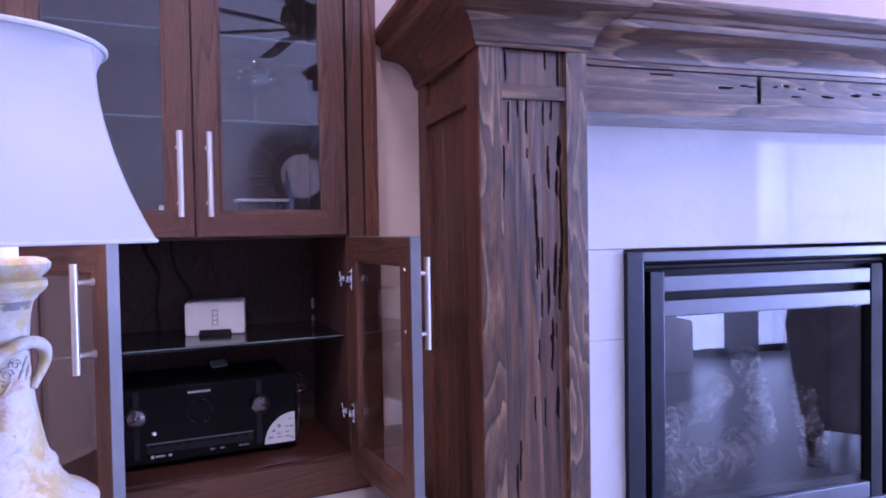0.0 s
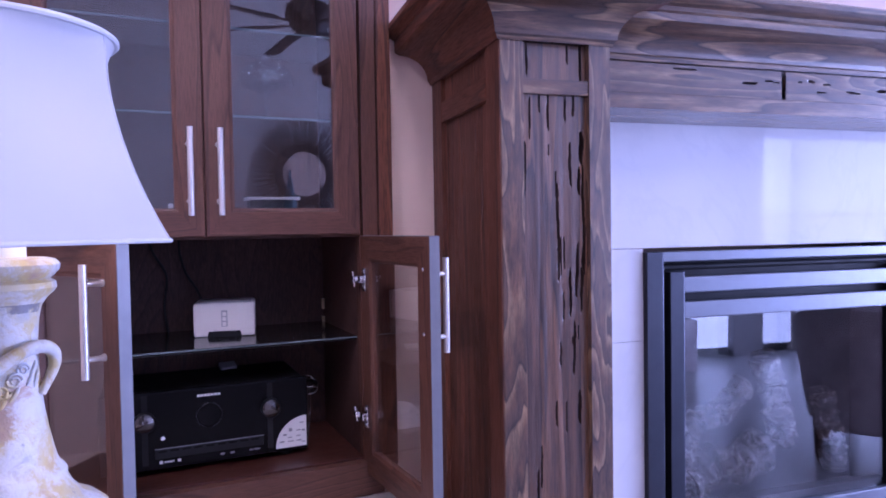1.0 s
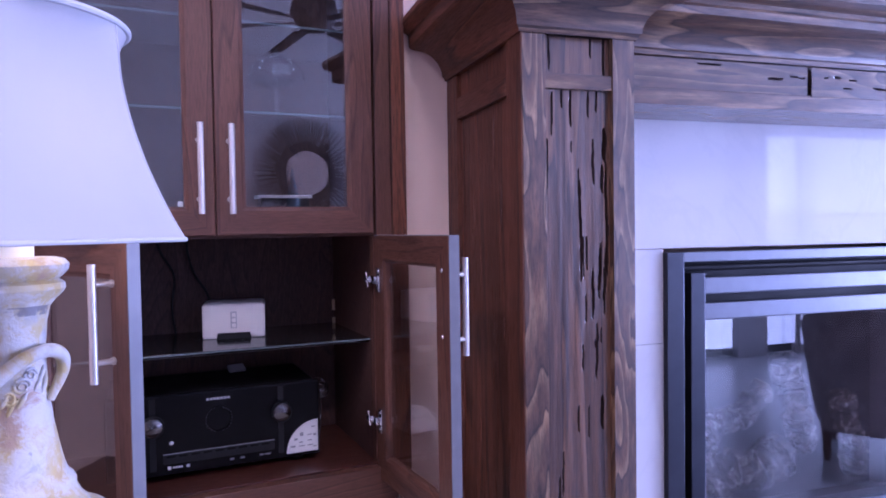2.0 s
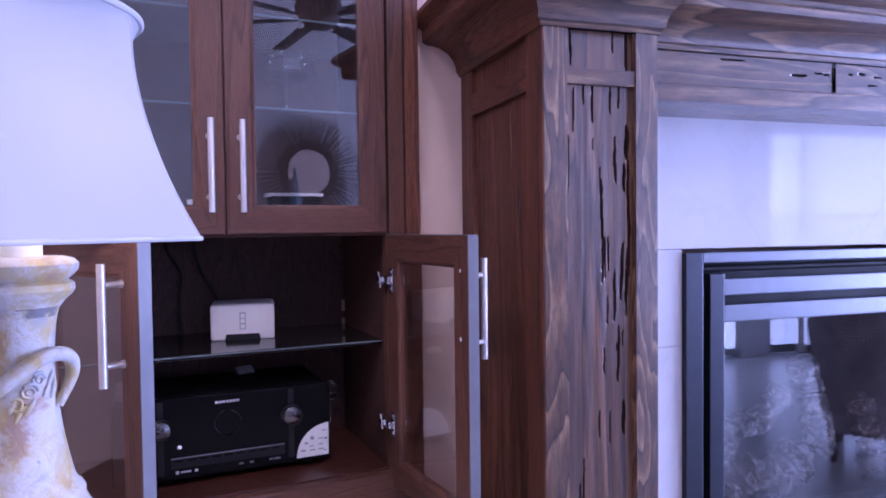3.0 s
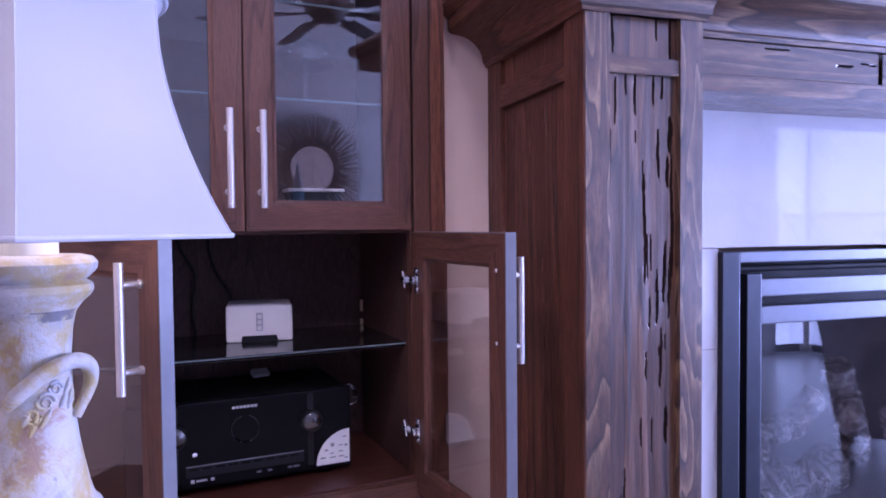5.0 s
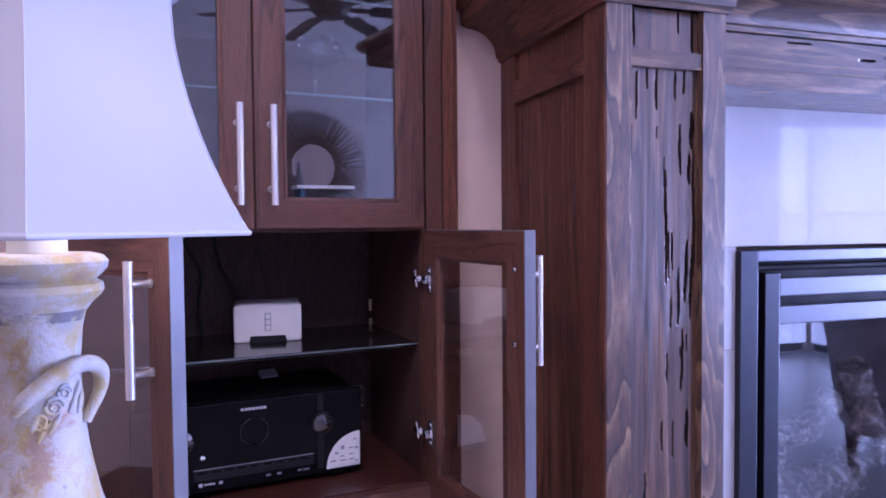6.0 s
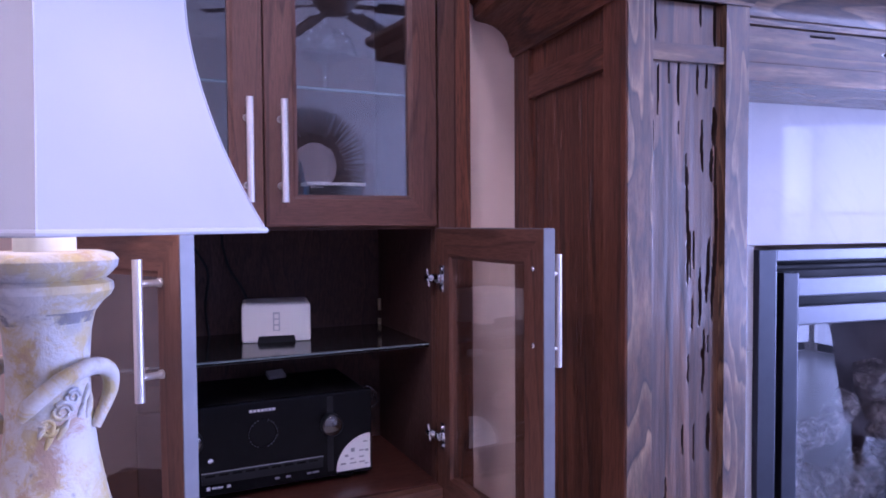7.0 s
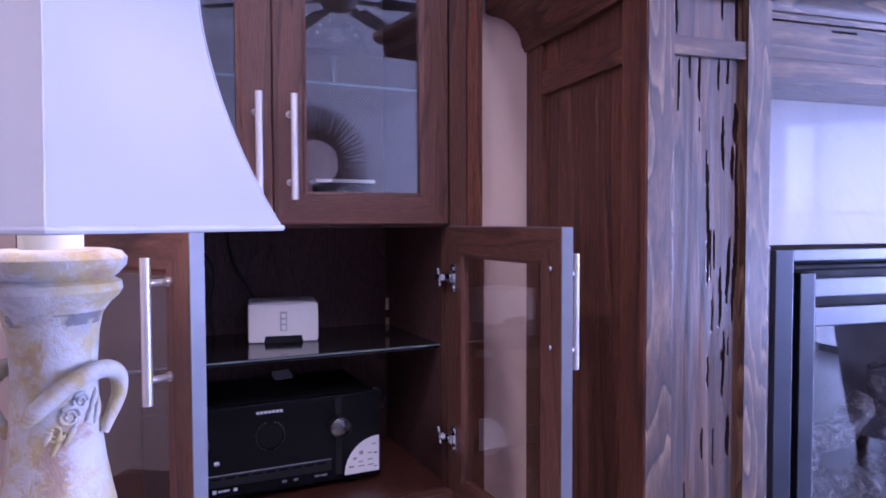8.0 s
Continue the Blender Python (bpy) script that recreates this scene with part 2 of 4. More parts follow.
def antique_paint():
    """Cream and ochre crackle finish, washed with white and grey."""
    m, n, l, b = material("antiqued_plaster")
    vec = coords(n, l, (1, 1, 1))
    big = noise_tex(n, l, vec, 15.0, 4.0, 0.55, 0.3)
    mid = noise_tex(n, l, vec, 30.0, 6.0, 0.72, 0.4)
    fine = noise_tex(n, l, vec, 95.0, 5.0, 0.7)
    col = ramp(n, l, big, [(0.34, (0.37, 0.26, 0.18)), (0.44, (0.46, 0.36, 0.15)), (0.54, (0.46, 0.41, 0.27)), (0.66, (0.34, 0.35, 0.40))])
    col = mix(n, l, col, (0.53, 0.53, 0.52), ramp(n, l, mid, [(0.44, grey(0.0)), (0.57, grey(0.85))]))
    col = mix(n, l, col, (0.20, 0.19, 0.20), ramp(n, l, fine, [(0.27, grey(0.7)), (0.38, grey(0.0))]))
    # dark grey blotches in a ragged ring under the lip
    tc, sep, off, band, keep = (n.new(k) for k in ("ShaderNodeTexCoord", "ShaderNodeSeparateXYZ", "ShaderNodeMath", "ShaderNodeMath", "ShaderNodeMath"))
    l.new(tc.outputs["Object"], sep.inputs[0])
    off.operation, band.operation, keep.operation = "SUBTRACT", "ABSOLUTE", "LESS_THAN"
    off.inputs[1].default_value = 0.470
    l.new(sep.outputs["Z"], off.inputs[0])
    l.new(off.outputs[0], band.inputs[0])
    l.new(band.outputs[0], keep.inputs[0])
    keep.inputs[1].default_value = 0.0055
    blot = mix(n, l, (0.0, 0.0, 0.0), ramp(n, l, noise_tex(n, l, vec, 55.0, 4.0, 0.6), [(0.46, grey(0.0)), (0.56, grey(0.8))]), keep.outputs[0])
    col = mix(n, l, col, (0.13, 0.13, 0.15), blot)
    l.new(col, b.inputs["Base Color"])
    put(b, Roughness=0.62)
    bump(n, l, b, mid, 0.6, 0.004)
    return m


def tile_floor():
    m, n, l, b = material("grey_floor_tile")
    vec = coords(n, l, (1, 1, 1), 0.0)
    br = n.new("ShaderNodeTexBrick")
    br.offset = 0.5
    put(br, Scale=1.0, Mortar_Size=0.006, Brick_Width=0.6, Row_Height=0.6)
    br.inputs["Color1"].default_value = (0.30, 0.295, 0.295, 1)
    br.inputs["Color2"].default_value = (0.35, 0.345, 0.34, 1)
    br.inputs["Mortar"].default_value = (0.20, 0.19, 0.19, 1)
    l.new(vec, br.inputs["Vector"])
    l.new(mix(n, l, br.outputs["Color"], ramp(n, l, noise_tex(n, l, vec, 5.0), [(0.3, grey(0.16)), (0.7, grey(0.28))]), 0.35), b.inputs["Base Color"])
    put(b, Roughness=0.22)
    return m


def foil_log():
    m, n, l, b = material("charred_glossy_log")
    vec = coords(n, l, (1, 1, 1))
    f = noise_tex(n, l, vec, 26.0, 6.0, 0.7, 1.0)
    l.new(ramp(n, l, f, [(0.38, (0.03, 0.025, 0.022)), (0.52, (0.12, 0.105, 0.09)), (0.64, (0.38, 0.35, 0.31))]), b.inputs["Base Color"])
    put(b, Roughness=0.14)
    bump(n, l, b, f, 1.0, 0.02)
    return m


def grooved_metal():
    """Turned knob face: brushed in circles."""
    m, n, l, b = material("turned_metal")
    put(b, Metallic=1.0, Roughness=0.16, Anisotropic=0.6)
    b.inputs["Base Color"].default_value = (0.16, 0.15, 0.145, 1)
    tg = n.new("ShaderNodeTangent")
    tg.direction_type, tg.axis = "RADIAL", "Y"
    l.new(tg.outputs[0], b.inputs["Tangent"])
    return m


marble_mat, antique, floor_mat, log_mat, knob_metal = marble(), antique_paint(), tile_floor(), foil_log(), grooved_metal()


# ---- building helpers ----
def mesh_object(name, bm, mats, smooth=False):
    me = bpy.data.meshes.new(name)
    bmesh.ops.recalc_face_normals(bm, faces=bm.faces)
    bm.to_mesh(me)
    bm.free()
    for m in mats if isinstance(mats, (list, tuple)) else [mats]:
        me.materials.append(m)
    if smooth:
        me.shade_smooth()
        me.set_sharp_from_angle(angle=radians(38))
    return new(name, me)


def part(name, bm, mats, parent, label="", m=None, smooth=False):
    ob = mesh_object(name, bm, mats, smooth)
    ob.parent = parent
    if m is not None:
        ob.matrix_local = m
    return tagged(ob, label=label)


def thing(name, label, category, m=None, group="", kind=""):
    e = new(name)
    e.empty_display_size = 0.05
    if m is not None:
        e.matrix_world = m
    return tagged(e, label, category, group, kind)


def single(name, bm, mats, label, category="", m=None, smooth=False, kind="", group=""):
    ob = mesh_object(name, bm, mats, smooth)
    if m is not None:
        ob.matrix_world = m
    return tagged(ob, label, category, group, kind)


def box(bm, x0, x1, y0, y1, z0, z1, bevel=0.0, mat=0):
    r = bmesh.ops.create_cube(bm, size=1.0, matrix=Matrix.Translation(((x0 + x1) / 2, (y0 + y1) / 2, (z0 + z1) / 2))
                              @ Matrix.Diagonal((abs(x1 - x0), abs(y1 - y0), abs(z1 - z0), 1)))
    faces = {f for v in r["verts"] for f in v.link_faces}
    for f in faces:
        f.material_index = mat
    if bevel:
        edges = {e for v in r["verts"] for e in v.link_edges}
        bmesh.ops.bevel(bm, geom=list(edges), offset=bevel, segments=2, profile=0.6, affect="EDGES", material=mat)
    return bm


def block(x0, x1, y0, y1, z0, z1, bevel=0.0):
    return box(bmesh.new(), x0, x1, y0, y1, z0, z1, bevel)


def rod(bm, a, b, r, seg=16, r2=None):
    a, b = Vector(a), Vector(b)
    turn = (b - a).to_track_quat("Z", "Y").to_matrix().to_4x4()
    bmesh.ops.create_cone(bm, cap_ends=True, segments=seg, radius1=r, radius2=r if r2 is None else r2, depth=(b - a).length,
                          matrix=Matrix.Translation((a + b) / 2) @ turn)
    return bm


def lathe(bm, profile, seg=48, m=None, sides=None):
    """Turns (radius, height) pairs round z."""
    rings = []
    for r, z in profile:
        ring = []
        for k in range(seg):
            a = 2 * math.pi * k / seg
            ring.append(bm.verts.new((r * math.cos(a), r * math.sin(a), z)))
        rings.append(ring)
    for a, b in zip(rings, rings[1:]):
        for k in range(seg):
            bm.faces.new((a[k], a[(k + 1) % seg], b[(k + 1) % seg], b[k]))
    for ring in (rings[0], rings[-1]):
        if (ring[0].co.xy).length > 1e-4:
            bm.faces.new(ring)
    if m is not None:
        bmesh.ops.transform(bm, matrix=m, verts=[v for ring in rings for v in ring])
    return bm


def tube(bm, points, r, seg=8):
    """A round cable or rod along points."""
    pts, rings = [Vector(p) for p in points], []
    for i, p in enumerate(pts):
        d = (pts[min(i + 1, len(pts) - 1)] - pts[max(i - 1, 0)]).normalized()
        s = d.cross(Vector((0.31, 0.17, 0.93))).normalized()
        t = d.cross(s)
        rr = r[i] if isinstance(r, (list, tuple)) else r
        rings.append([bm.verts.new(p + rr * (math.cos(a) * s + math.sin(a) * t)) for a in (2 * math.pi * k / seg for k in range(seg))])
    for a, b in zip(rings, rings[1:]):
        for k in range(seg):
            bm.faces.new((a[k], a[(k + 1) % seg], b[(k + 1) % seg], b[k]))
    bm.faces.new(rings[0]), bm.faces.new(rings[-1])
    return bm


def smooth_path(points, n=8):
    """Catmull-Rom points through the given ones."""
    p = [Vector(q) for q in points]
    p = [2 * p[0] - p[1], *p, 2 * p[-1] - p[-2]]
    out = []
    for a, b, c, d in zip(p, p[1:], p[2:], p[3:]):
        for k in range(n):
            t = k / n
            out.append(0.5 * (2 * b + (c - a) * t + (2 * a - 5 * b + 4 * c - d) * t * t + (3 * b - a - 3 * c + d) * t ** 3))
    return out + [p[-2]]


def mitred_frame(x0, x1, z0, z1, section):
    """A frame swept round a rectangle; section: (inset from the outer edge, y), closed. Slot 0: uprights, slot 1: level members."""
    bm = bmesh.new()
    loops = [[bm.verts.new((x0 + d, y, z0 + d)), bm.verts.new((x1 - d, y, z0 + d)), bm.verts.new((x1 - d, y, z1 - d)), bm.verts.new((x0 + d, y, z1 - d))]
             for d, y in section]
    for a, b in zip(loops, loops[1:] + loops[:1]):
        for k in range(4):
            f = bm.faces.new((a[k], a[(k + 1) % 4], b[(k + 1) % 4], b[k]))
            f.material_index = 1 if k % 2 == 0 else 0
    return bm


def moulding(path, section, mats_of=None):
    """A section (out, z) swept along a plan polyline with mitred corners; out is to the right of the way."""
    bm, pts = bmesh.new(), [Vector(p) for p in path]
    normals = [Vector(((b - a).y, -(b - a).x)).normalized() for a, b in zip(pts, pts[1:])]
    rows = []
    for i, p in enumerate(pts):
        n0, n1 = normals[max(i - 1, 0)], normals[min(i, len(normals) - 1)]
        off = (n0 + n1) / (1 + n0.dot(n1))
        rows.append([bm.verts.new((*(p + off * o), z)) for o, z in section])
    for i, (a, b) in enumerate(zip(rows, rows[1:])):
        for k in range(len(section) - 1):
            f = bm.faces.new((a[k], a[k + 1], b[k + 1], b[k]))
            f.material_index = mats_of[i] if mats_of else 0
    bm.faces.new(rows[0]), bm.faces.new(rows[-1])
    return bm

# ---- the room ----
def wall(name, bm, mat, label):
    return single(name, bm, mat, label, "wall", kind="structure")


single("floor", block(WEST, EAST, SOUTH, WALL + 0.6, FLOOR - 0.1, FLOOR), floor_mat, "glossy grey tile floor of the living room", "floor", kind="structure")
single("ceiling", block(WEST, EAST, SOUTH, WALL + 0.6, CEIL, CEIL + 0.1), ceiling_paint, "plain white painted ceiling", "ceiling", kind="structure")
# wall beside and above the chimney breast, with a niche behind the built-in cabinets
bm = block(0.36, EAST, WALL, WALL + 0.6, FLOOR, CEIL)
wall("wall_north", bm, wall_paint, "smooth beige painted wall beside the fireplace")
wall("wall_north_niche", block(WEST, 0.36, WALL + 0.45, WALL + 0.6, FLOOR, CEIL), wall_paint, "beige painted wall behind the built-in cabinets")
wall("wall_west", block(WEST - 0.12, WEST, SOUTH, WALL + 0.6, FLOOR, CEIL), wall_paint, "plain beige painted side wall")


def wall_with_doors(name, axis, at, lo, hi, d0, d1, head, label):
    """A wall along an axis with one wide opening for glass doors."""
    bm = bmesh.new()
    t0, t1 = (at, at + 0.14) if at > 0 else (at - 0.14, at)
    for a, b, z0, z1 in ((lo, d0, FLOOR, CEIL), (d1, hi, FLOOR, CEIL), (d0, d1, head, CEIL)):
        box(bm, t0, t1, a, b, z0, z1) if axis == "y" else box(bm, a, b, t0, t1, z0, z1)
    return wall(name, bm, room_paint, label)


wall_with_doors("wall_east", "y", EAST, SOUTH, WALL + 0.6, -4.84, -0.35, 2.40, "grey painted wall with wide glass doors")
bm = bmesh.new()
for x0, x1, z0, z1 in ((WEST, 4.54, FLOOR, CEIL), (6.16, EAST, FLOOR, CEIL), (4.54, 5.29, 1.01, CEIL), (5.29, 5.68, FLOOR, CEIL), (5.68, 6.16, 2.40, CEIL)):
    box(bm, x0, x1, SOUTH - 0.14, SOUTH, z0, z1)
wall("wall_south", bm, room_paint, "grey painted wall with glass doors at its end")
single("trim_post", block(5.29, 5.68, SOUTH + 0.03, SOUTH + 0.11, FLOOR, 2.40, 0.004), post_paint, "wide dark brown post between the glass doors", "post", kind="structure")


def glass_door(name, m, width, height, panels):
    d = thing(name, "white framed sliding glass door to the bright garden", "door", m, kind="structure")
    w = width / panels
    for k in range(panels):
        x0 = -width / 2 + k * w
        part("door_frame", mitred_frame(x0, x0 + w, 0, height, [(0, -0.03), (0.09, -0.03), (0.09, 0.03), (0, 0.03)]), [fan_bronze, fan_bronze], d)
    return d


glass_door("door_1", pose(EAST + 0.07, -2.595, FLOOR, 0, 0, 90), 4.49, 2.50, 3)
glass_door("door_2", pose(5.92, SOUTH - 0.07, FLOOR), 0.48, 2.50, 1)
single("ground", block(-30, 40, -40, 30, FLOOR - 0.3, FLOOR - 0.12), stone_top, "pale paved terrace outside the glass doors", "ground", kind="structure")

# rings for the unseen ceiling light and the two added fill lamps
for dx, dy, watts, spread in DOWNLIGHTS_AND_FILL:
    can = thing("unseen_ceiling_lamp", "round white ring of an unseen, added ceiling lamp", "ceiling light", pose(dx, dy, CEIL), group="recessed ceiling lights")
    part("trim_ring", lathe(bmesh.new(), [(0.104, -0.001), (0.104, -0.010), (0.126, -0.006), (0.128, -0.001)], 32), trim_paint, can, smooth=True)

# ---- chimney breast: white surround ----
MF = -0.2455           # front of the pilaster
BF = -0.187            # front of the beam
SF = -0.020            # face of the white surround
PX0, PX1 = 0.512, 0.725
IX0, IX1, IZ0, IZ1 = 0.944, 1.768, 0.60, 1.289
MEND = 2.25            # end of the built stretch of the mantel
surround = thing("fireplace_surround", "white polished marble slabs round the black fireplace insert", "fireplace surround", pose(0, 0, FLOOR), kind="structure")
for x0, x1, z0, z1 in ((PX1 - 0.03, IX0 - 0.001, 1.0915, 1.2965), (PX1 - 0.03, IX0 - 0.001, FLOOR, 1.0905), (PX1 - 0.03, MEND, 1.298, 1.72), (IX1 + 0.001, MEND, FLOOR, 1.2965), (IX0 - 0.0005, IX1 + 0.0005, FLOOR, IZ0)):
    part("marble_slab", block(x0, x1, SF, WALL - 0.001, z0 - FLOOR, z1 - FLOOR, 0.0008), marble_mat, surround)

# ---- mantel ----
mantel = thing("fireplace_mantel", "rustic dark-stained wooden fireplace mantel with pecky panels and a heavy cornice", "mantel", pose(PX0, MF, FLOOR))


def mpart(name, bm, mats, label="", smooth=False):
    bmesh.ops.translate(bm, verts=bm.verts, vec=(-PX0, -MF, -FLOOR))
    return part(name, bm, mats, mantel, label, smooth=smooth)


def pecky_panel(x0, x1, z0, z1, y, pits, seed, step=0.0013, ripple=0.0):
    """A board whose face is sunk in long, worm-eaten pits; slot 1 paints their shade dark. pits: (x, z, half width,
    half height, depth).
    """
    rnd = random.Random(seed)
    nx, nz = int((x1 - x0) / step), int((z1 - z0) / (step * 3))
    xs, zs = np.linspace(x0, x1, nx), np.linspace(z0, z1, nz)
    gx, gz = np.meshgrid(xs, zs)
    depth = np.zeros_like(gx)
    swell = np.zeros_like(gx)
    for k in range(5):
        f, g, ph, qh = rnd.uniform(170, 700), rnd.uniform(4, 13), rnd.uniform(0, 6.28), rnd.uniform(0, 6.28)
        swell += ripple * (170 / f) * np.sin(gx * f + ph + 1.6 * np.sin(gz * g + qh))
    for px, pz, w, h, d in pits:
        lean, ph = rnd.uniform(-0.03, 0.03), rnd.uniform(0, 6.28)
        w *= 0.55
        bend = w * (0.35 * np.sin(gz * rnd.uniform(30, 70) + ph) + 0.18 * np.sin(gz * rnd.uniform(110, 220) + ph))
        q = ((gx - px - lean * (gz - pz) + bend) / w) ** 2 + ((gz - pz) / h) ** 2
        depth = np.maximum(depth, d * np.clip(1.8 * (1 - q), 0, 1))
    verts = [(float(a), y + float(d), float(b)) for a, d, b in zip(gx.ravel(), (depth + swell).ravel(), gz.ravel())]
    faces = [(j * nx + i, j * nx + i + 1, (j + 1) * nx + i + 1, (j + 1) * nx + i) for j in range(nz - 1) for i in range(nx - 1)]
    me = bpy.data.meshes.new("grid")
    me.from_pydata(verts, [], faces)
    bm = bmesh.new()
    bm.from_mesh(me)
    bpy.data.meshes.remove(me)
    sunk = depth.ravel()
    # sunk faces take slot 1, the painted shade
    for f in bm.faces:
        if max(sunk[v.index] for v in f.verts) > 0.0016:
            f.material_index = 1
    return bm


# pilaster: stiles, rail, sunk pecky panels
ST = 0.0425
mpart("stile", block(PX0, PX0 + ST, MF, MF + 0.03, FLOOR, 1.672, 0.0003), rus_z, "grey-brown stile with pale grain")
mpart("stile", block(PX1 - ST, PX1, MF, MF + 0.03, FLOOR, 1.672, 0.0003), rus_z, "grey-brown stile with pale grain")
mpart("rail", block(PX0 + ST, PX1 - ST, MF + 0.003, MF + 0.03, 1.582, 1.608, 0.0008), rus_x)
rnd = random.Random(11)
pits = []
for k in range(34):
    px = PX0 + ST + 0.004 + rnd.random() ** 0.7 * (PX1 - PX0 - 2 * ST - 0.008)
    pits.append((px, 0.55 + rnd.random() * 1.02, rnd.uniform(0.0012, 0.0026), rnd.uniform(0.010, 0.040), rnd.uniform(0.003, 0.009)))
for px, pz, w, h in ((0.561, 1.45, 0.004, 0.05), (0.671, 1.49, 0.008, 0.03), (0.668, 1.43, 0.005, 0.025), (0.650, 1.46, 0.004, 0.04), (0.625, 1.34, 0.004, 0.09),
                     (0.662, 1.27, 0.005, 0.05), (0.672, 1.25, 0.004, 0.06), (0.648, 1.23, 0.004, 0.045), (0.655, 1.13, 0.004, 0.05), (0.676, 1.36, 0.004, 0.10),
                     (0.665, 1.02, 0.006, 0.03), (0.607, 1.55, 0.003, 0.03), (0.590, 1.57, 0.002, 0.02), (0.641, 1.56, 0.003, 0.022), (0.657, 1.565, 0.003, 0.02)):
    pits.append((px, pz, w, h, 0.014))
mpart("pecky_panel", pecky_panel(PX0 + ST + 0.0005, PX1 - ST - 0.0005, 0.50, 1.582, MF + 0.013, pits, 1, ripple=0.00009), [pecky, pit_shade], "worm-eaten board with long dark pits", smooth=True)
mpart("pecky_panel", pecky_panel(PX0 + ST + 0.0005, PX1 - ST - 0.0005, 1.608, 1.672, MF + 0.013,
                                 [(0.566, 1.645, 0.003, 0.03, 0.012), (0.672, 1.64, 0.004, 0.04, 0.014), (0.646, 1.66, 0.003, 0.02, 0.01)], 2), [pecky, pit_shade], smooth=True)
mpart("core", block(PX0 + 0.01, PX1 - 0.005, MF + 0.03, WALL - 0.001, FLOOR, 1.672), red_z)
# left flank: frame and sunk board
SX = PX0 - 0.003
mpart("side_stile", block(SX, SX + 0.018, MF + 0.001, -0.1827, FLOOR, 1.672, 0.002), red_z)
mpart("side_stile", block(SX, SX + 0.018, 0.082, WALL - 0.001, FLOOR, 1.672, 0.002), red_z)
mpart("side_rail", block(SX, SX + 0.018, -0.1827, 0.082, 1.578, 1.622, 0.002), red_y)
bits = []
rnd = random.Random(5)
for k in range(60):
    bits.append((-0.17 + rnd.random() * 0.24, 0.55 + rnd.random() * 1.0, rnd.uniform(0.001, 0.002), rnd.uniform(0.02, 0.08), rnd.uniform(0.001, 0.004)))
for za, zb, sd in ((0.45, 1.578, 3), (1.622, 1.672, 4)):
    bm = pecky_panel(-0.1827, 0.082, za, zb, 0.0, bits if sd == 3 else [], sd, 0.002)
    bmesh.ops.transform(bm, verts=bm.verts, matrix=Matrix(((0, 1, 0, SX + 0.010), (1, 0, 0, 0), (0, 0, 1, 0), (0, 0, 0, 1))))
    mpart("side_board", bm, [red_z, red_z], smooth=True)
mpart("side_cap", block(SX + 0.001, SX + 0.030, -0.2, 0.1, 1.6725, 1.678), red_y)
# beam: two faced boards, lower batten, underside
mpart("beam", block(PX1, MEND, BF + 0.012, SF - 0.001, 1.575, 1.70, 0.001), rus_x)
mpart("beam_batten", block(PX1 + 0.001, MEND, BF, BF + 0.012, 1.575, 1.606, 0.0015), rus_x, "weathered lower batten of the beam")


def beam_board(x0, x1, spots):
    bm = pecky_panel(1.606, 1.663, x0, x1, 0.0, [(z, x, w, h, 0.006) for x, z, h, w in spots], int(x0 * 10), 0.0018)
    bmesh.ops.transform(bm, verts=bm.verts, matrix=Matrix(((0, 0, 1, 0), (0, 1, 0, BF), (1, 0, 0, 0), (0, 0, 0, 1))))
    return bm


mpart("beam_board", beam_board(PX1 + 0.001, 1.1665, [(1.085, 1.636, 0.020, 0.004), (1.135, 1.642, 0.010, 0.003), (1.155, 1.64, 0.006, 0.003), (0.93, 1.655, 0.03, 0.002)]), [rus_x, pit_shade],
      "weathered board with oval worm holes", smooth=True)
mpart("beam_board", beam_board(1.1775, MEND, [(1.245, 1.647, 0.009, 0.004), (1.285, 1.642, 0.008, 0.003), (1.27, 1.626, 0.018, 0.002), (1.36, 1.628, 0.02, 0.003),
                                              (1.44, 1.634, 0.014, 0.005), (1.50, 1.64, 0.012, 0.004), (1.215, 1.644, 0.003, 0.002)]), [rus_x, pit_shade],
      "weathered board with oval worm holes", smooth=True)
mpart("beam_groove", block(1.1665, 1.1775, BF + 0.008, BF + 0.012, 1.606, 1.661), black_satin, "dark slot between two boards")
mpart("beam_cap", block(PX1 + 0.001, MEND, BF - 0.004, BF + 0.01, 1.6655, 1.675, 0.001), rus_x)
mpart("bare_edge", block(PX1 + 0.0005, PX1 + 0.0055, BF - 0.003, BF - 0.0002, 1.622, 1.664, 0.0005), sliver_tone, "small pale sliver at the end of the beam board")
# cornice
section = [(0.0, 1.671), (0.004, 1.671), (0.006, 1.677)]
for k in range(9):
    a = k / 8 * math.pi / 2
    section.append((0.010 + 0.062 * (1 - math.cos(a)), 1.680 + 0.054 * math.sin(a)))
section += [(0.080, 1.736), (0.085, 1.740), (0.086, 1.764), (0.092, 1.768), (0.100, 1.772), (0.106, 1.782), (0.104, 1.794), (0.096, 1.799), (0.0, 1.799)]
cor = moulding([(PX0 - 0.003, WALL - 0.001), (PX0 - 0.003, MF), (PX1, MF), (PX1, BF + 0.002)], section, [0, 1, 2])
mpart("cornice", cor, [red_y, rus_x, red_y], "deep coved cornice with wavy pale grain", smooth=True)
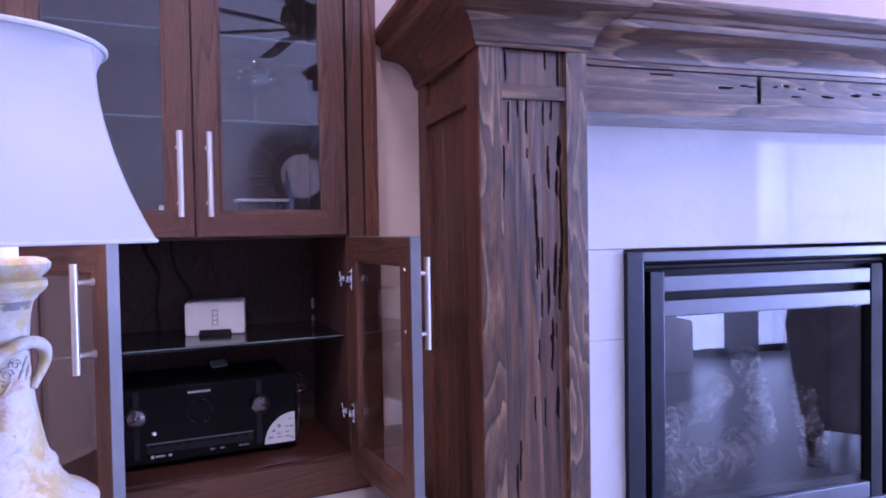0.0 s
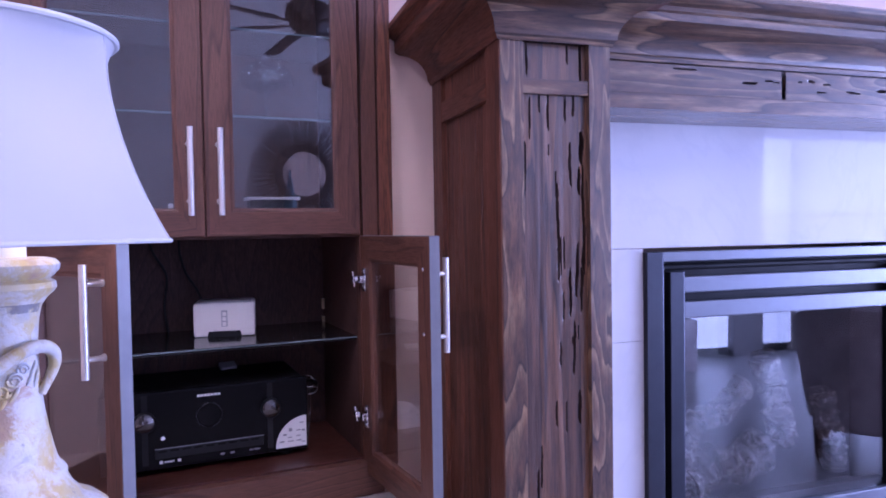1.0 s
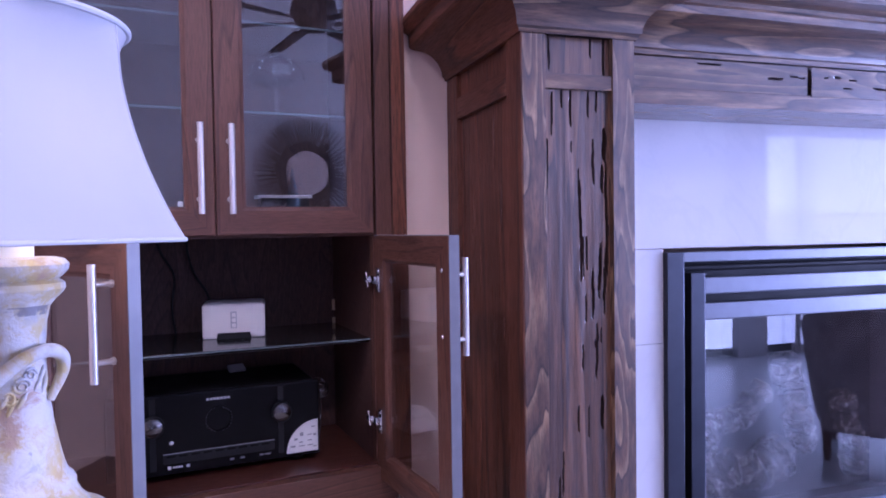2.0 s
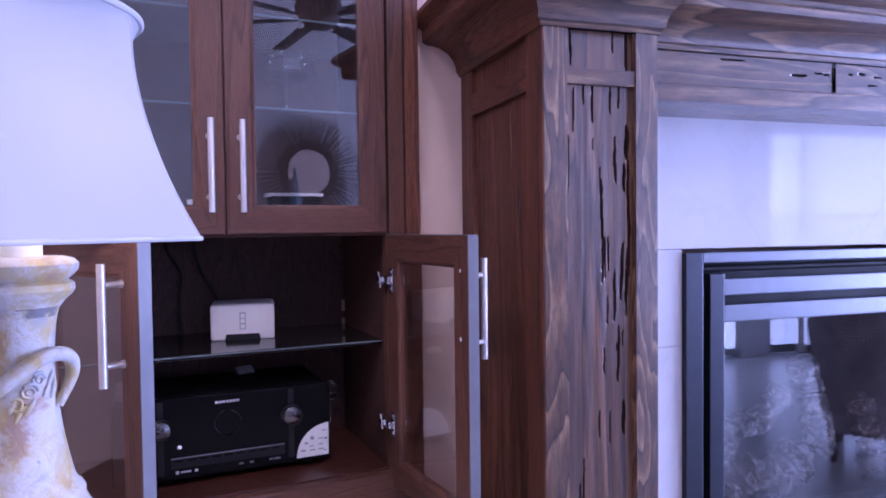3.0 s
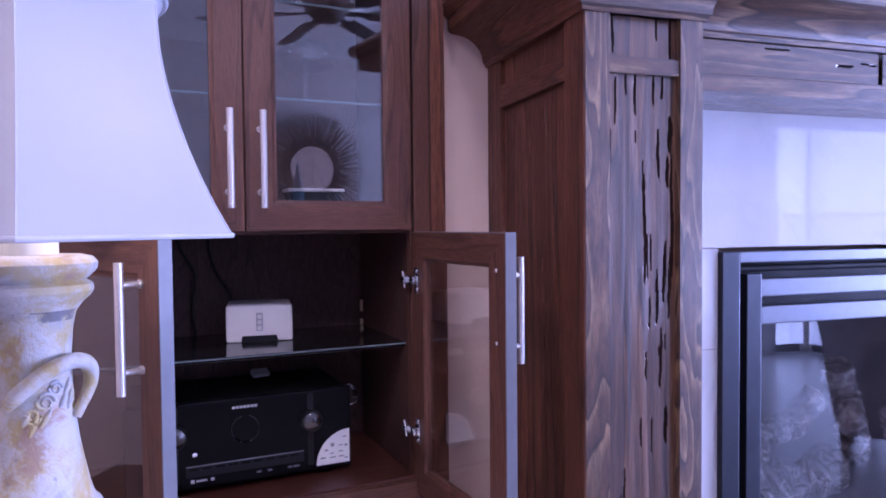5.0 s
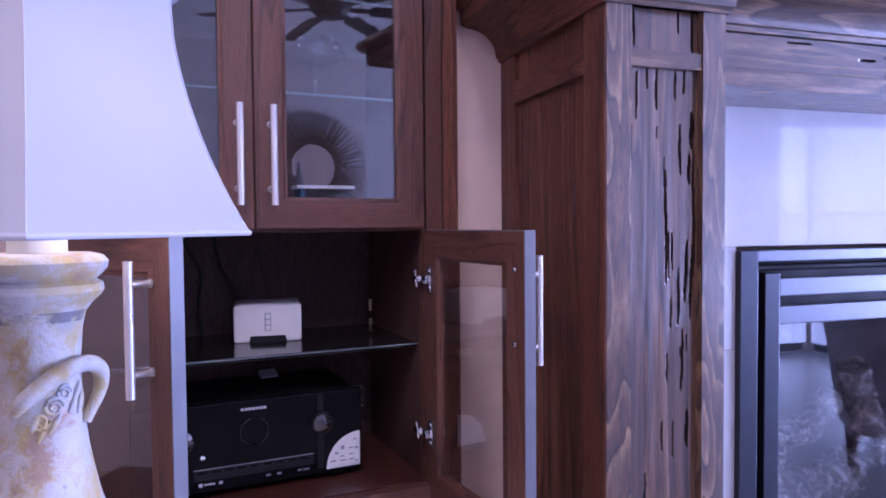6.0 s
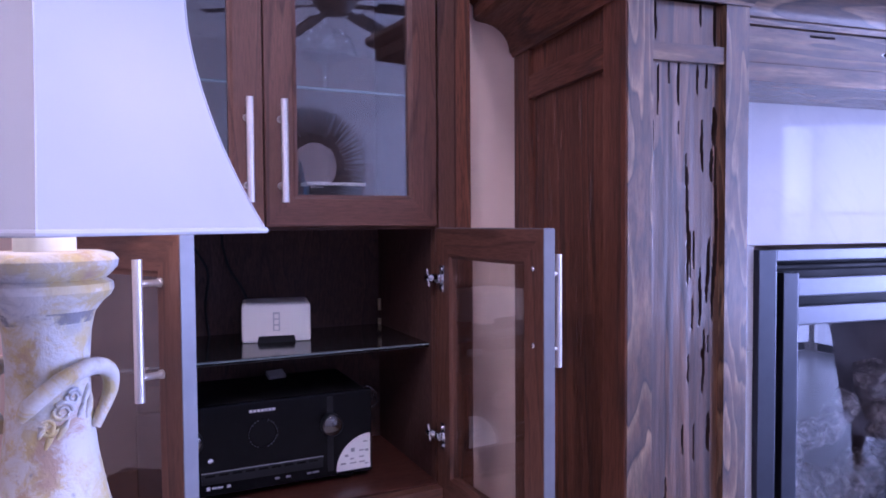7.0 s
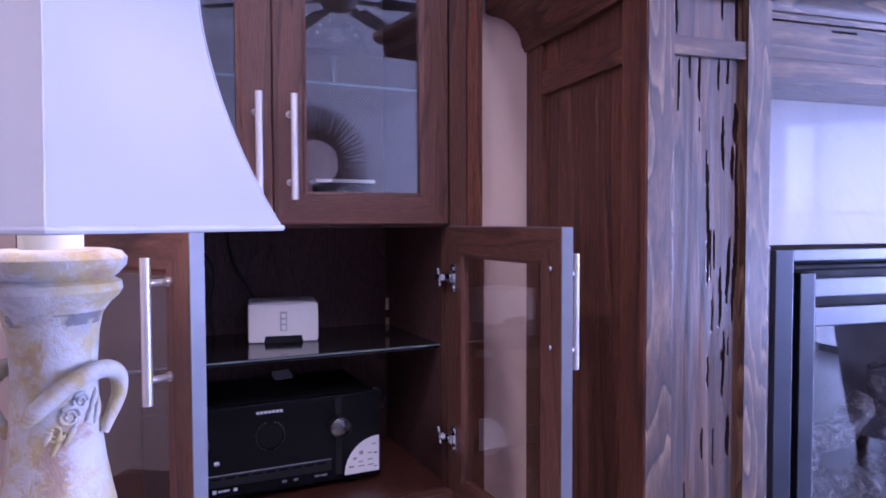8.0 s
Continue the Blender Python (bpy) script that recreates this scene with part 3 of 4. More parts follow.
# the run over the beam: lower, with a hollow between fillet and shelf edge
run = [(0.0, 1.669), (0.004, 1.669), (0.006, 1.674)]
for k in range(9):
    a = k / 8 * math.pi / 2
    run.append((0.010 + 0.060 * (1 - math.cos(a)), 1.676 + 0.038 * math.sin(a)))
run += [(0.079, 1.716), (0.085, 1.719), (0.085, 1.732), (0.078, 1.735), (0.074, 1.741), (0.078, 1.748), (0.098, 1.753), (0.106, 1.760), (0.105, 1.769), (0.097, 1.775), (0.0, 1.775)]
mpart("beam_cornice", moulding([(PX1 + 0.0005, BF), (MEND, BF)], run), rus_x, "coved cornice over the beam with wavy pale grain", smooth=True)
mpart("mantel_shelf", block(PX0, MEND, BF + 0.002, SF + 0.1, 1.7, 1.7745), rus_x)

# ---- fireplace insert ----
insert = thing("fireplace_insert", "dark steel gas fireplace insert with louvres and a glass front", "fireplace", pose(IX0, SF, IZ0))


def ipart(name, bm, mats, label="", smooth=False):
    bmesh.ops.translate(bm, verts=bm.verts, vec=(-IX0, -SF, -IZ0))
    return part(name, bm, mats, insert, label, smooth=smooth)


# upright bars take the shaded copy of the steel, level bars the lighter one
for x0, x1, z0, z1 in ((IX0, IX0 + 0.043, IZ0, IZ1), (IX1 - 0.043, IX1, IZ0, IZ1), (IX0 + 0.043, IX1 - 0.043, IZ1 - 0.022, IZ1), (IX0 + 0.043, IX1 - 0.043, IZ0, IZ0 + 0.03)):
    ipart("trim_bar", block(x0, x1, SF - 0.013, SF + 0.012, z0, z1, 0.0015), shaded_steel if z1 - z0 > 0.3 else steel_blue, "satin steel trim bar")
ipart("louvre_back", block(IX0 + 0.043, IX1 - 0.043, SF + 0.0125, SF + 0.02, 1.135, IZ1 - 0.001), black_metal)
ipart("black_recess", mitred_frame(IX0 + 0.043, IX1 - 0.043, IZ0 + 0.03, IZ1 - 0.022, [(0, SF + 0.012), (0.06, SF + 0.012), (0.06, SF + 0.03), (0, SF + 0.03)]), [black_metal, black_metal])
GX0, GX1 = IX0 + 0.061, IX1 - 0.061
for x, m in ((GX0, shaded_steel), (GX1 - 0.038, black_metal)):
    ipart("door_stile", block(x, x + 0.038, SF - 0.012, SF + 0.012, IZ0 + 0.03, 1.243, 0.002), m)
for z0, z1 in ((1.1945, 1.2315), (1.1365, 1.1745)):
    ipart("louvre", block(GX0 + 0.038, GX1 - 0.038, SF - 0.010, SF + 0.006, z0, z1, 0.003), steel_blue)
bm = bmesh.new()
rod(bm, (IX0 + 0.046, SF + 0.004, 1.2535), (IX1 - 0.046, SF + 0.004, 1.2535), 0.007)
ipart("top_rod", bm, black_metal, smooth=True)
ipart("bottom_bar", block(GX0 + 0.038, GX1 - 0.038, SF - 0.010, SF + 0.006, IZ0 + 0.03, 0.672, 0.003), steel_blue)
ipart("glass", block(GX0 + 0.036, GX1 - 0.036, SF + 0.004, SF + 0.008, 0.665, 1.142), fire_glass, "dark reflecting fireplace glass").visible_shadow = False
bm = bmesh.new()
for a in ((GX0, GX1, 0.130, 0.145, 0.64, 1.26), (GX0 - 0.02, GX0, SF + 0.021, 0.130, 0.64, 1.26), (GX1, GX1 + 0.02, SF + 0.021, 0.130, 0.64, 1.26),
          (GX0 - 0.02, GX1 + 0.02, SF + 0.021, 0.130, 0.62, 0.64), (GX0 - 0.02, GX1 + 0.02, SF + 0.021, 0.130, 1.26, 1.28)):
    box(bm, *a)
ipart("firebox", bm, black_metal)


def log_mesh(length, r, seed):
    bm = bmesh.new()
    pts = smooth_path([(0, 0, 0), (length * 0.3, 0.01, 0.012), (length * 0.6, -0.01, 0.0), (length, 0.01, 0.01)], 8)
    tube(bm, pts, [r * (0.85 + 0.3 * abs(math.sin(k * 1.3 + seed))) for k in range(len(pts))], 20)
    for v in bm.verts:
        v.co += Vector((0, 1, 1)) * 0.014 * noise.noise(v.co * 22 + Vector((seed, 0, 0))) + Vector((0.0, 1, -1)) * 0.006 * noise.noise(v.co * 70)
    return bm


for x0, z0, x1, z1, r in ((1.10, 0.815, 1.31, 0.930, 0.030), (1.36, 1.010, 1.42, 0.780, 0.034), (1.12, 0.715, 1.36, 0.765, 0.046),
                          (1.12, 0.650, 1.13, 0.800, 0.026), (1.55, 0.900, 1.59, 0.690, 0.030)):
    ln = math.hypot(x1 - x0, z1 - z0)
    lg = log_mesh(ln, r, ln * 10 + x0 * 7)
    bmesh.ops.transform(lg, matrix=pose(x0, 0.076, z0, 0, -math.degrees(math.atan2(z1 - z0, x1 - x0)), 0), verts=lg.verts)
    ipart("log", lg, log_mat, "charred ceramic log with glossy bark", smooth=True)

# ---- built-in cabinets ----
TH = 7.2
UZ = 1.335             # underside of the upper cabinet
LZ = 0.79              # stone counter under the lower cabinet
UTOP = 2.15
GAP = 0.028


def cabinet_pose(u, v, z):
    return pose(0, 0, 0, 0, 0, TH) @ pose(u, v, z)


def bar_handle(parent, m, length, stand=0.030, r=0.0058):
    """A straight bar on two posts; local z runs along the bar and -y points away from the door."""
    bm = bmesh.new()
    rod(bm, (0, -stand, -length / 2), (0, -stand, length / 2), r, 20)
    for z in (-length * 0.33, length * 0.33):
        rod(bm, (0, -stand, z), (0, 0.0, z), r * 0.72, 14)
        rod(bm, (0, -0.003, z), (0, 0.0, z), r * 1.0, 14)
    return part("handle", bm, nickel, parent, "brushed nickel bar handle", m, smooth=True)


def framed_door(parent, m, width, height, glass, edge=None, stile=0.054, label=""):
    """A door with a mitred frame round glass. Local x runs from the hinge, y is through the door (front at 0), z up."""
    sec = [(0.0, 0.0015), (0.0015, 0.0), (stile - 0.008, 0.0), (stile - 0.004, 0.003), (stile, 0.004), (stile, 0.015), (stile - 0.006, 0.019), (0.0015, 0.0195), (0.0, 0.018)]
    d = part("door", mitred_frame(0, width, 0, height, sec), [cab_z, cab_x], parent, label, m)
    part("pane", block(stile - 0.004, width - stile + 0.004, 0.008, 0.012, stile - 0.004, height - stile + 0.004), glass, d).visible_shadow = False
    if edge is not None:
        part("edge_band", block(width - 0.0005, width + 0.0012, 0.0005, 0.019, 0.0005, height - 0.0005), edge, d, "pale glossy edge band")
        part("edge_band", block(0.0, width, 0.0005, 0.019, height - 0.0005, height + 0.0008), edge, d)
    return d


def cab_box(parent, name, u0, u1, v0, v1, z0, z1, mat, base, bevel=0.001, label=""):
    return part(name, block(u0, u1, v0, v1, z0 - base, z1 - base, bevel), mat, parent, label)


DF, FF = 0.043, 0.0576         # door front, face frame front
UL, UR = -0.2795, 0.3355       # the door opening
upper = thing("display_cabinet", "dark reddish-brown wooden wall cabinet with closed glass doors", "cabinet", cabinet_pose(0, 0, UZ))
cab_box(upper, "face_stile", UR + 0.0100, 0.3790, FF, FF + 0.02, UZ, UTOP, cab_z, UZ)
cab_box(upper, "side_trim", 0.3850, 0.4185, FF + 0.010, FF + 0.05, UZ, UTOP, red_z, UZ, 0.003, "rough-edged dark trim strip")
cab_box(upper, "face_stile", UL - 0.046, UL, FF, FF + 0.02, UZ, UTOP, cab_z, UZ)
cab_box(upper, "side_trim", UL - 0.083, UL - 0.046, FF + 0.004, FF + 0.05, UZ, UTOP, red_z, UZ, 0.003)
cab_box(upper, "bottom_panel", UL - 0.04, UR + 0.04, FF + 0.02, 0.38, UZ, UZ + 0.02, cab_x, UZ)
cab_box(upper, "top_panel", UL - 0.04, UR + 0.04, FF + 0.02, 0.38, UTOP - 0.02, UTOP, esp_x, UZ)
cab_box(upper, "side_panel", UR + 0.002, UR + 0.060, FF + 0.02, 0.38, UZ + 0.02, UTOP - 0.02, esp_z, UZ)
cab_box(upper, "side_panel", UL - 0.025, UL - 0.005, FF + 0.02, 0.38, UZ + 0.02, UTOP - 0.02, esp_z, UZ)
cab_box(upper, "back_panel", UL - 0.04, UR + 0.04, 0.38, 0.39, UZ, UTOP, esp_z, UZ)
cab_box(upper, "face_rail", UL, UR, FF, FF + 0.02, UTOP - 0.06, UTOP, cab_x, UZ)
for z in (1.578, 1.752):
    s = cab_box(upper, "glass_shelf", UL - 0.004, UR + 0.004, 0.085, 0.379, z, z + 0.006, shelf_glass, UZ, 0.0, "clear glass shelf")
    part("polished_edge", block(UL - 0.004, UR + 0.004, 0.0835, 0.085, z - UZ, z - UZ + 0.004), edge_glint, s)
DH = UTOP - 0.02 - 1.341
wd = UR - GAP - 0.001
rd = framed_door(upper, pose(GAP + 0.001, DF, 1.341 - UZ), wd, DH, pane_glass)
bar_handle(rd, pose(0.0255, 0, 1.4625 - 1.341), 0.164, 0.034)
wl = GAP - 0.001 - UL
ld = framed_door(upper, pose(UL, DF, 1.341 - UZ), wl, DH, pane_glass)
bar_handle(ld, pose(wl - 0.0265, 0, 1.4625 - 1.341), 0.164, 0.034)
part("bumper", block(wl - 0.054 - 0.010, wl - 0.054 - 0.001, 0.013, 0.018, 0.0545, 0.0635, 0.001), white_plastic, ld, "small white bumper")

lower = thing("media_cabinet", "dark wooden media cabinet with both glass doors open", "cabinet", cabinet_pose(0, 0, LZ))
FLZ = 0.865            # cabinet floor
cab_box(lower, "side_panel", UR + 0.002, UR + 0.02, FF + 0.02, 0.38, LZ, UZ, esp_z, LZ)
cab_box(lower, "side_panel", UL - 0.02, UL - 0.002, FF + 0.02, 0.38, LZ, UZ, esp_z, LZ)
cab_box(lower, "face_stile", UR + 0.002, 0.3815, FF, FF + 0.02, LZ, UZ - 0.001, cab_z, LZ)
cab_box(lower, "side_trim", 0.3815, 0.4185, FF + 0.004, FF + 0.05, LZ, UZ - 0.001, red_z, LZ, 0.003)
cab_box(lower, "face_stile", UL - 0.046, UL - 0.002, FF, FF + 0.02, LZ, UZ - 0.001, cab_z, LZ)
cab_box(lower, "back_panel", UL - 0.002, UR + 0.002, 0.368, 0.38, LZ, UZ, esp_z, LZ)
cab_box(lower, "floor_panel", UL - 0.002, UR + 0.002, 0.052, 0.368, FLZ - 0.018, FLZ, floor_x, LZ)
cab_box(lower, "base_rail", UL - 0.04, UR + 0.04, 0.030, 0.052, LZ + 0.0005, FLZ - 0.004, cab_x, LZ, 0.002)
sh = cab_box(lower, "shelf", UL - 0.001, UR + 0.001, 0.086, 0.367, 1.112, 1.120, black_glass, LZ, 0.001, "thin black glass shelf")
# pale strip that paints the highlight along the front edge
part("polished_edge", block(UL - 0.001, UR + 0.001, 0.0845, 0.086, 1.1165 - LZ, 1.1192 - LZ), edge_glint, sh)
bm = bmesh.new()
rod(bm, (0.3335, 0.352, 1.152 - LZ), (0.3335, 0.352, 1.178 - LZ), 0.0042, 12)
# lower rod: the clip's reflection in the shelf, built as a solid
rod(bm, (0.3335, 0.352, 1.1205 - LZ), (0.3335, 0.352, 1.134 - LZ), 0.0042, 12)
part("shelf_clip", bm, brass, lower, "small brass clip with its shelf reflection as a second rod", smooth=True)


def hinge(door, x, z):
    """Concealed hinge: plate, cup and arm, seen on the inner face."""
    bm = bmesh.new()
    box(bm, x - 0.002, x + 0.014, 0.0195, 0.0225, z - 0.024, z + 0.024, 0.001)
    box(bm, x - 0.020, x + 0.010, 0.021, 0.032, z - 0.008, z + 0.008, 0.003)
    box(bm, x - 0.034, x - 0.016, 0.024, 0.038, z - 0.006, z + 0.006, 0.003)
    rod(bm, (x + 0.006, 0.0225, z + 0.017), (x + 0.006, 0.0245, z + 0.017), 0.0035, 12)
    rod(bm, (x + 0.006, 0.0225, z - 0.017), (x + 0.006, 0.0245, z - 0.017), 0.0035, 12)
    rod(bm, (x - 0.028, 0.030, z - 0.016), (x - 0.028, 0.034, z + 0.016), 0.003, 12)
    return part("hinge", bm, chrome, door, "chrome concealed hinge", smooth=True)


def screw(door, x, z):
    bm = bmesh.new()
    bmesh.ops.create_uvsphere(bm, u_segments=12, v_segments=8, radius=0.0042, matrix=Matrix.Translation((x, 0.0195, z)) @ Matrix.Diagonal((1, 0.6, 1, 1)))
    return part("screw_head", bm, chrome, door, smooth=True)


DZ0, DZ1 = 0.836, 1.3365
HL = 0.33
inv = cabinet_pose(0, 0, LZ).inverted()
# right-hand door, swung fully open: local x from its hinge to its free edge, its front turned to the wall
RH = Vector((0.3275, 0.0917))
RT = Vector((0.3829, -0.2358))
ang = math.degrees(math.atan2(RT.y - RH.y, RT.x - RH.x))
mr = inv @ pose(RH.x, RH.y, DZ0, 0, 0, ang) @ Matrix.Diagonal((1, -1, 1, 1)) @ pose(0, -0.0195, 0)
rdoor = framed_door(lower, mr, (RT - RH).length, DZ1 - DZ0, door_glass, edge_foil)
W = (RT - RH).length
bar_handle(rdoor, pose(W - 0.024, 0, 1.216 - DZ0), 0.166, 0.024)
hinge(rdoor, 0.020, 1.246 - DZ0)
hinge(rdoor, 0.020, 0.959 - DZ0)
screw(rdoor, W - 0.026, 1.279 - DZ0)
screw(rdoor, W - 0.026, 1.168 - DZ0)
# left-hand door, half open, its front turned to the room
LH = Vector((-0.284, 0.0145))
LT = Vector((-0.0925, -0.258))
ang = math.degrees(math.atan2(LT.y - LH.y, LT.x - LH.x))
ml = inv @ pose(LH.x, LH.y, DZ0, 0, 0, ang)
W = (LT - LH).length
ldoor = framed_door(lower, ml, W, DZ1 - DZ0, door_glass, edge_foil)
bar_handle(ldoor, pose(W - 0.040, 0, 1.222 - DZ0), 0.167, 0.029)
hinge(ldoor, 0.020, 1.246 - DZ0)
hinge(ldoor, 0.020, 0.959 - DZ0)

single("countertop", block(-0.9, 0.46, -0.62, 0.030, -0.035, 0.0, 0.004), stone_top, "cream stone countertop below the cabinets", "countertop", cabinet_pose(0, 0, LZ))
base = thing("base_cabinet", "dark reddish-brown wooden base cabinet under the countertop", "cabinet", cabinet_pose(0, 0, FLOOR))
part("body", block(-0.88, 0.44, -0.58, 0.37, 0.08, LZ - FLOOR - 0.0355), cab_z, base)
part("plinth", block(-0.88, 0.44, -0.52, 0.36, 0.0, 0.08), esp_x, base)

# ---- things in the lower cabinet ----
RL, RR, RV, RZ = -0.170, 0.2365, 0.130, FLZ
RTOP = 1.034
recv = thing("av_receiver", "black audio receiver with two turned knobs and a sticker", "receiver", cabinet_pose(0.0335, RV, RZ))
RW = RR - RL
hx = RW / 2
rc = (RL + RR) / 2 - 0.0335


def rpart(name, bm, mat, label="", smooth=False):
    return part(name, bm, mat, recv, label, pose(rc, 0, 0), smooth)


rpart("case", block(-hx + 0.004, hx - 0.004, 0.012, 0.225, 0.014, RTOP - RZ - 0.004, 0.003), black_satin)
bm = block(-hx, hx, 0.0, 0.014, 0.013, RTOP - RZ, 0.004)
rpart("front_panel", bm, black_gloss, "glossy black front panel")
for x in (-hx + 0.045, hx - 0.045):
    for y in (0.035, 0.19):
        bm = bmesh.new()
        rod(bm, (x, y, 0), (x, y, 0.014), 0.017, 20, 0.020)
        rpart("foot", bm, black_satin, smooth=True)


def knob(x, z, r):
    bm = lathe(bmesh.new(), [(0.0, 0.016), (r * 0.90, 0.016), (r, 0.014), (r, 0.0), (0.0, 0.0)], 40, pose(0, 0, 0, 90, 0, 0))
    k = part("knob", bm, black_satin, recv, "", pose(rc + x, 0, z), True)
    bm = lathe(bmesh.new(), [(0.0, 0.0195), (r * 0.06, 0.0194), (r * 0.80, 0.0168), (r * 0.86, 0.0158)], 40, pose(0, 0, 0, 90, 0, 0))
    part("knob_face", bm, knob_metal, k, "spun metal knob face", smooth=True)
    return k


kz = 0.977 - RZ
knob(-0.1215 - rc + 0.0, kz, 0.0205)
knob(0.1225 - rc, kz, 0.0205)
bm = lathe(bmesh.new(), [(0.0255, 0.0), (0.0255, 0.003), (0.0235, 0.004), (0.0225, 0.001), (0.0, 0.001)], 48, pose(-rc, 0, kz, 90, 0, 0))
port = rpart("round_display", bm, black_gloss, "round dark display with a fine ring", smooth=True)
for k in range(26):
    a = 2 * math.pi * k / 26
    if k % 13 not in (6, 7):
        bm = bmesh.new()
        bmesh.ops.create_cube(bm, size=0.0011, matrix=pose(-rc + 0.0245 * math.cos(a), -0.0042, kz + 0.0245 * math.sin(a)))
        part("ring_dot", bm, print_grey, port)
bm = bmesh.new()
for k in range(7):
    box(bm, -rc - 0.0225 + k * 0.0066, -rc - 0.0225 + k * 0.0066 + 0.0052, -0.0006, 0.001, 1.0175 - RZ - 0.0022, 1.0175 - RZ + 0.0022)
rpart("brand_mark", bm, print_white, "small pale bars above the display")
for x in (-0.1215, 0.1225):
    for za, zb in ((0.024, kz - 0.02), (kz + 0.019, 1.028 - RZ)):
        rpart("knob_channel", block(x - rc - 0.0055, x - rc + 0.0055, -0.0012, 0.001, za, zb, 0.0004), black_satin)
rpart("lower_strip", block(-0.104 - rc, 0.108 - rc, -0.0020, 0.001, 0.034, 0.054, 0.001), black_satin)
rpart("strip_line", block(-0.104 - rc, 0.108 - rc, -0.0026, 0.0, 0.0538, 0.0548), print_grey)
for k in range(9):
    x = -0.098 + k * 0.0225 - rc
    rpart("button", block(x, x + 0.016, -0.0034, 0.0, 0.0475, 0.0505, 0.0006), black_gloss)
for x, w, h in ((-0.096, 0.006, 0.0060), (-0.087, 0.004, 0.0030), (-0.082, 0.003, 0.0030), (-0.078, 0.005, 0.0030), (-0.072, 0.003, 0.0030), (-0.062, 0.006, 0.0050),
                (0.020, 0.008, 0.0035), (0.040, 0.008, 0.0035), (0.078, 0.008, 0.0030), (0.088, 0.012, 0.0030)):
    rpart("print_mark", block(x - rc, x - rc + w, -0.0008, 0.001, 0.0270 - h / 2, 0.0270 + h / 2), print_white if x < -0.05 else print_grey)
bm = lathe(bmesh.new(), [(0.0045, 0.0), (0.0045, 0.002), (0.0028, 0.0025), (0.0028, 0.0005), (0.0, 0.0005)], 20, pose(-0.089 - rc, 0, 0.075, 90, 0, 0))
rpart("jack", bm, chrome, smooth=True)
bm = block(-0.018, 0.018, -0.012, 0.012, 0.0, 0.010, 0.002)
part("aerial_plug", bm, pale_grey, recv, "pale plug at the back", pose(0.062, 0.195, RTOP - RZ - 0.003, 25, 0, 12))
# quarter-round sticker at the lower right corner
bm = bmesh.new()
cx, cz, R = hx - 0.004, 0.020, 0.066
pts = [bm.verts.new((cx, -0.0006, cz))] + [bm.verts.new((cx - R * math.cos(a), -0.0006, cz + R * math.sin(a))) for a in (math.pi / 2 * k / 14 for k in range(15))]
f = bm.faces.new(pts)
e = bmesh.ops.extrude_face_region(bm, geom=[f])
bmesh.ops.translate(bm, verts=[v for v in e["geom"] if isinstance(v, bmesh.types.BMVert)], vec=(0, 0.0005, 0))
stk = rpart("sticker", bm, paper, "white quarter-round paper sticker")
for x, z, w, h in ((-0.058, 0.012, 0.010, 0.003), (-0.040, 0.012, 0.012, 0.002), (-0.040, 0.020, 0.008, 0.002), (-0.022, 0.012, 0.011, 0.002), (-0.022, 0.022, 0.009, 0.002),
                   (-0.038, 0.034, 0.007, 0.007), (-0.022, 0.034, 0.009, 0.002), (-0.014, 0.050, 0.008, 0.002), (-0.010, 0.008, 0.006, 0.002), (-0.010, 0.032, 0.006, 0.004), (-0.050, 0.026, 0.007, 0.004)):
    part("print_mark", block(cx + x, cx + x + w, -0.0012, -0.0004, cz + z, cz + z + h), print_grey, stk)

# white music streamer on the shelf
wb = thing("streaming_box", "small white plastic streaming box on the black shelf", "audio device", pose(0.0505, 0.232, 1.120, 0, 0, -3))
bw, bh, bd = 0.0645, 0.0735, 0.11
bm = block(-bw, bw, 0, bd, 0.0, bh, 0.006)
part("case", bm, white_plastic, wb, smooth=True)
bm = bmesh.new()
f = bm.faces.new([bm.verts.new(p) for p in ((-0.036, -0.0012, 0.0), (0.036, -0.0012, 0.0), (0.033, -0.0012, 0.0125), (-0.033, -0.0012, 0.0125))])
e = bmesh.ops.extrude_face_region(bm, geom=[f])
bmesh.ops.translate(bm, verts=[q for q in e["geom"] if isinstance(q, bmesh.types.BMVert)], vec=(0, 0.004, 0))
part("foot_recess", bm, black_satin, wb, "black recess at the foot")
strip = part("button_strip", block(-0.0065, 0.0065, -0.0012, 0.002, 0.022, 0.058, 0.001), pale_grey, wb, "pale grey button strip")
for z in (0.028, 0.039, 0.050):
    part("button", block(-0.004, 0.004, -0.0022, 0.0, z - 0.0042, z + 0.0042, 0.0012), white_plastic, strip)
part("top_plate", block(-bw + 0.008, bw - 0.008, 0.008, bd - 0.008, bh, bh + 0.0012, 0.0005), pale_grey, wb)

for pts in (((0.050, 0.335, 1.17), (0.035, 0.345, 1.215), (0.012, 0.352, 1.255), (0.0, 0.356, 1.30), (-0.002, 0.356, 1.333)),
            ((-0.030, 0.356, 1.121), (-0.036, 0.356, 1.18), (-0.030, 0.357, 1.25), (-0.055, 0.357, 1.30), (-0.065, 0.357, 1.333))):
    bm = bmesh.new()
    tube(bm, smooth_path([cabinet_pose(0, 0, 0) @ Vector(p) for p in pts]), 0.0028)
    single("cable", bm, black_rubber, "thin black cable hanging against the cabinet back", "cable", smooth=True, group="cables in the media cabinet")
bm = bmesh.new()
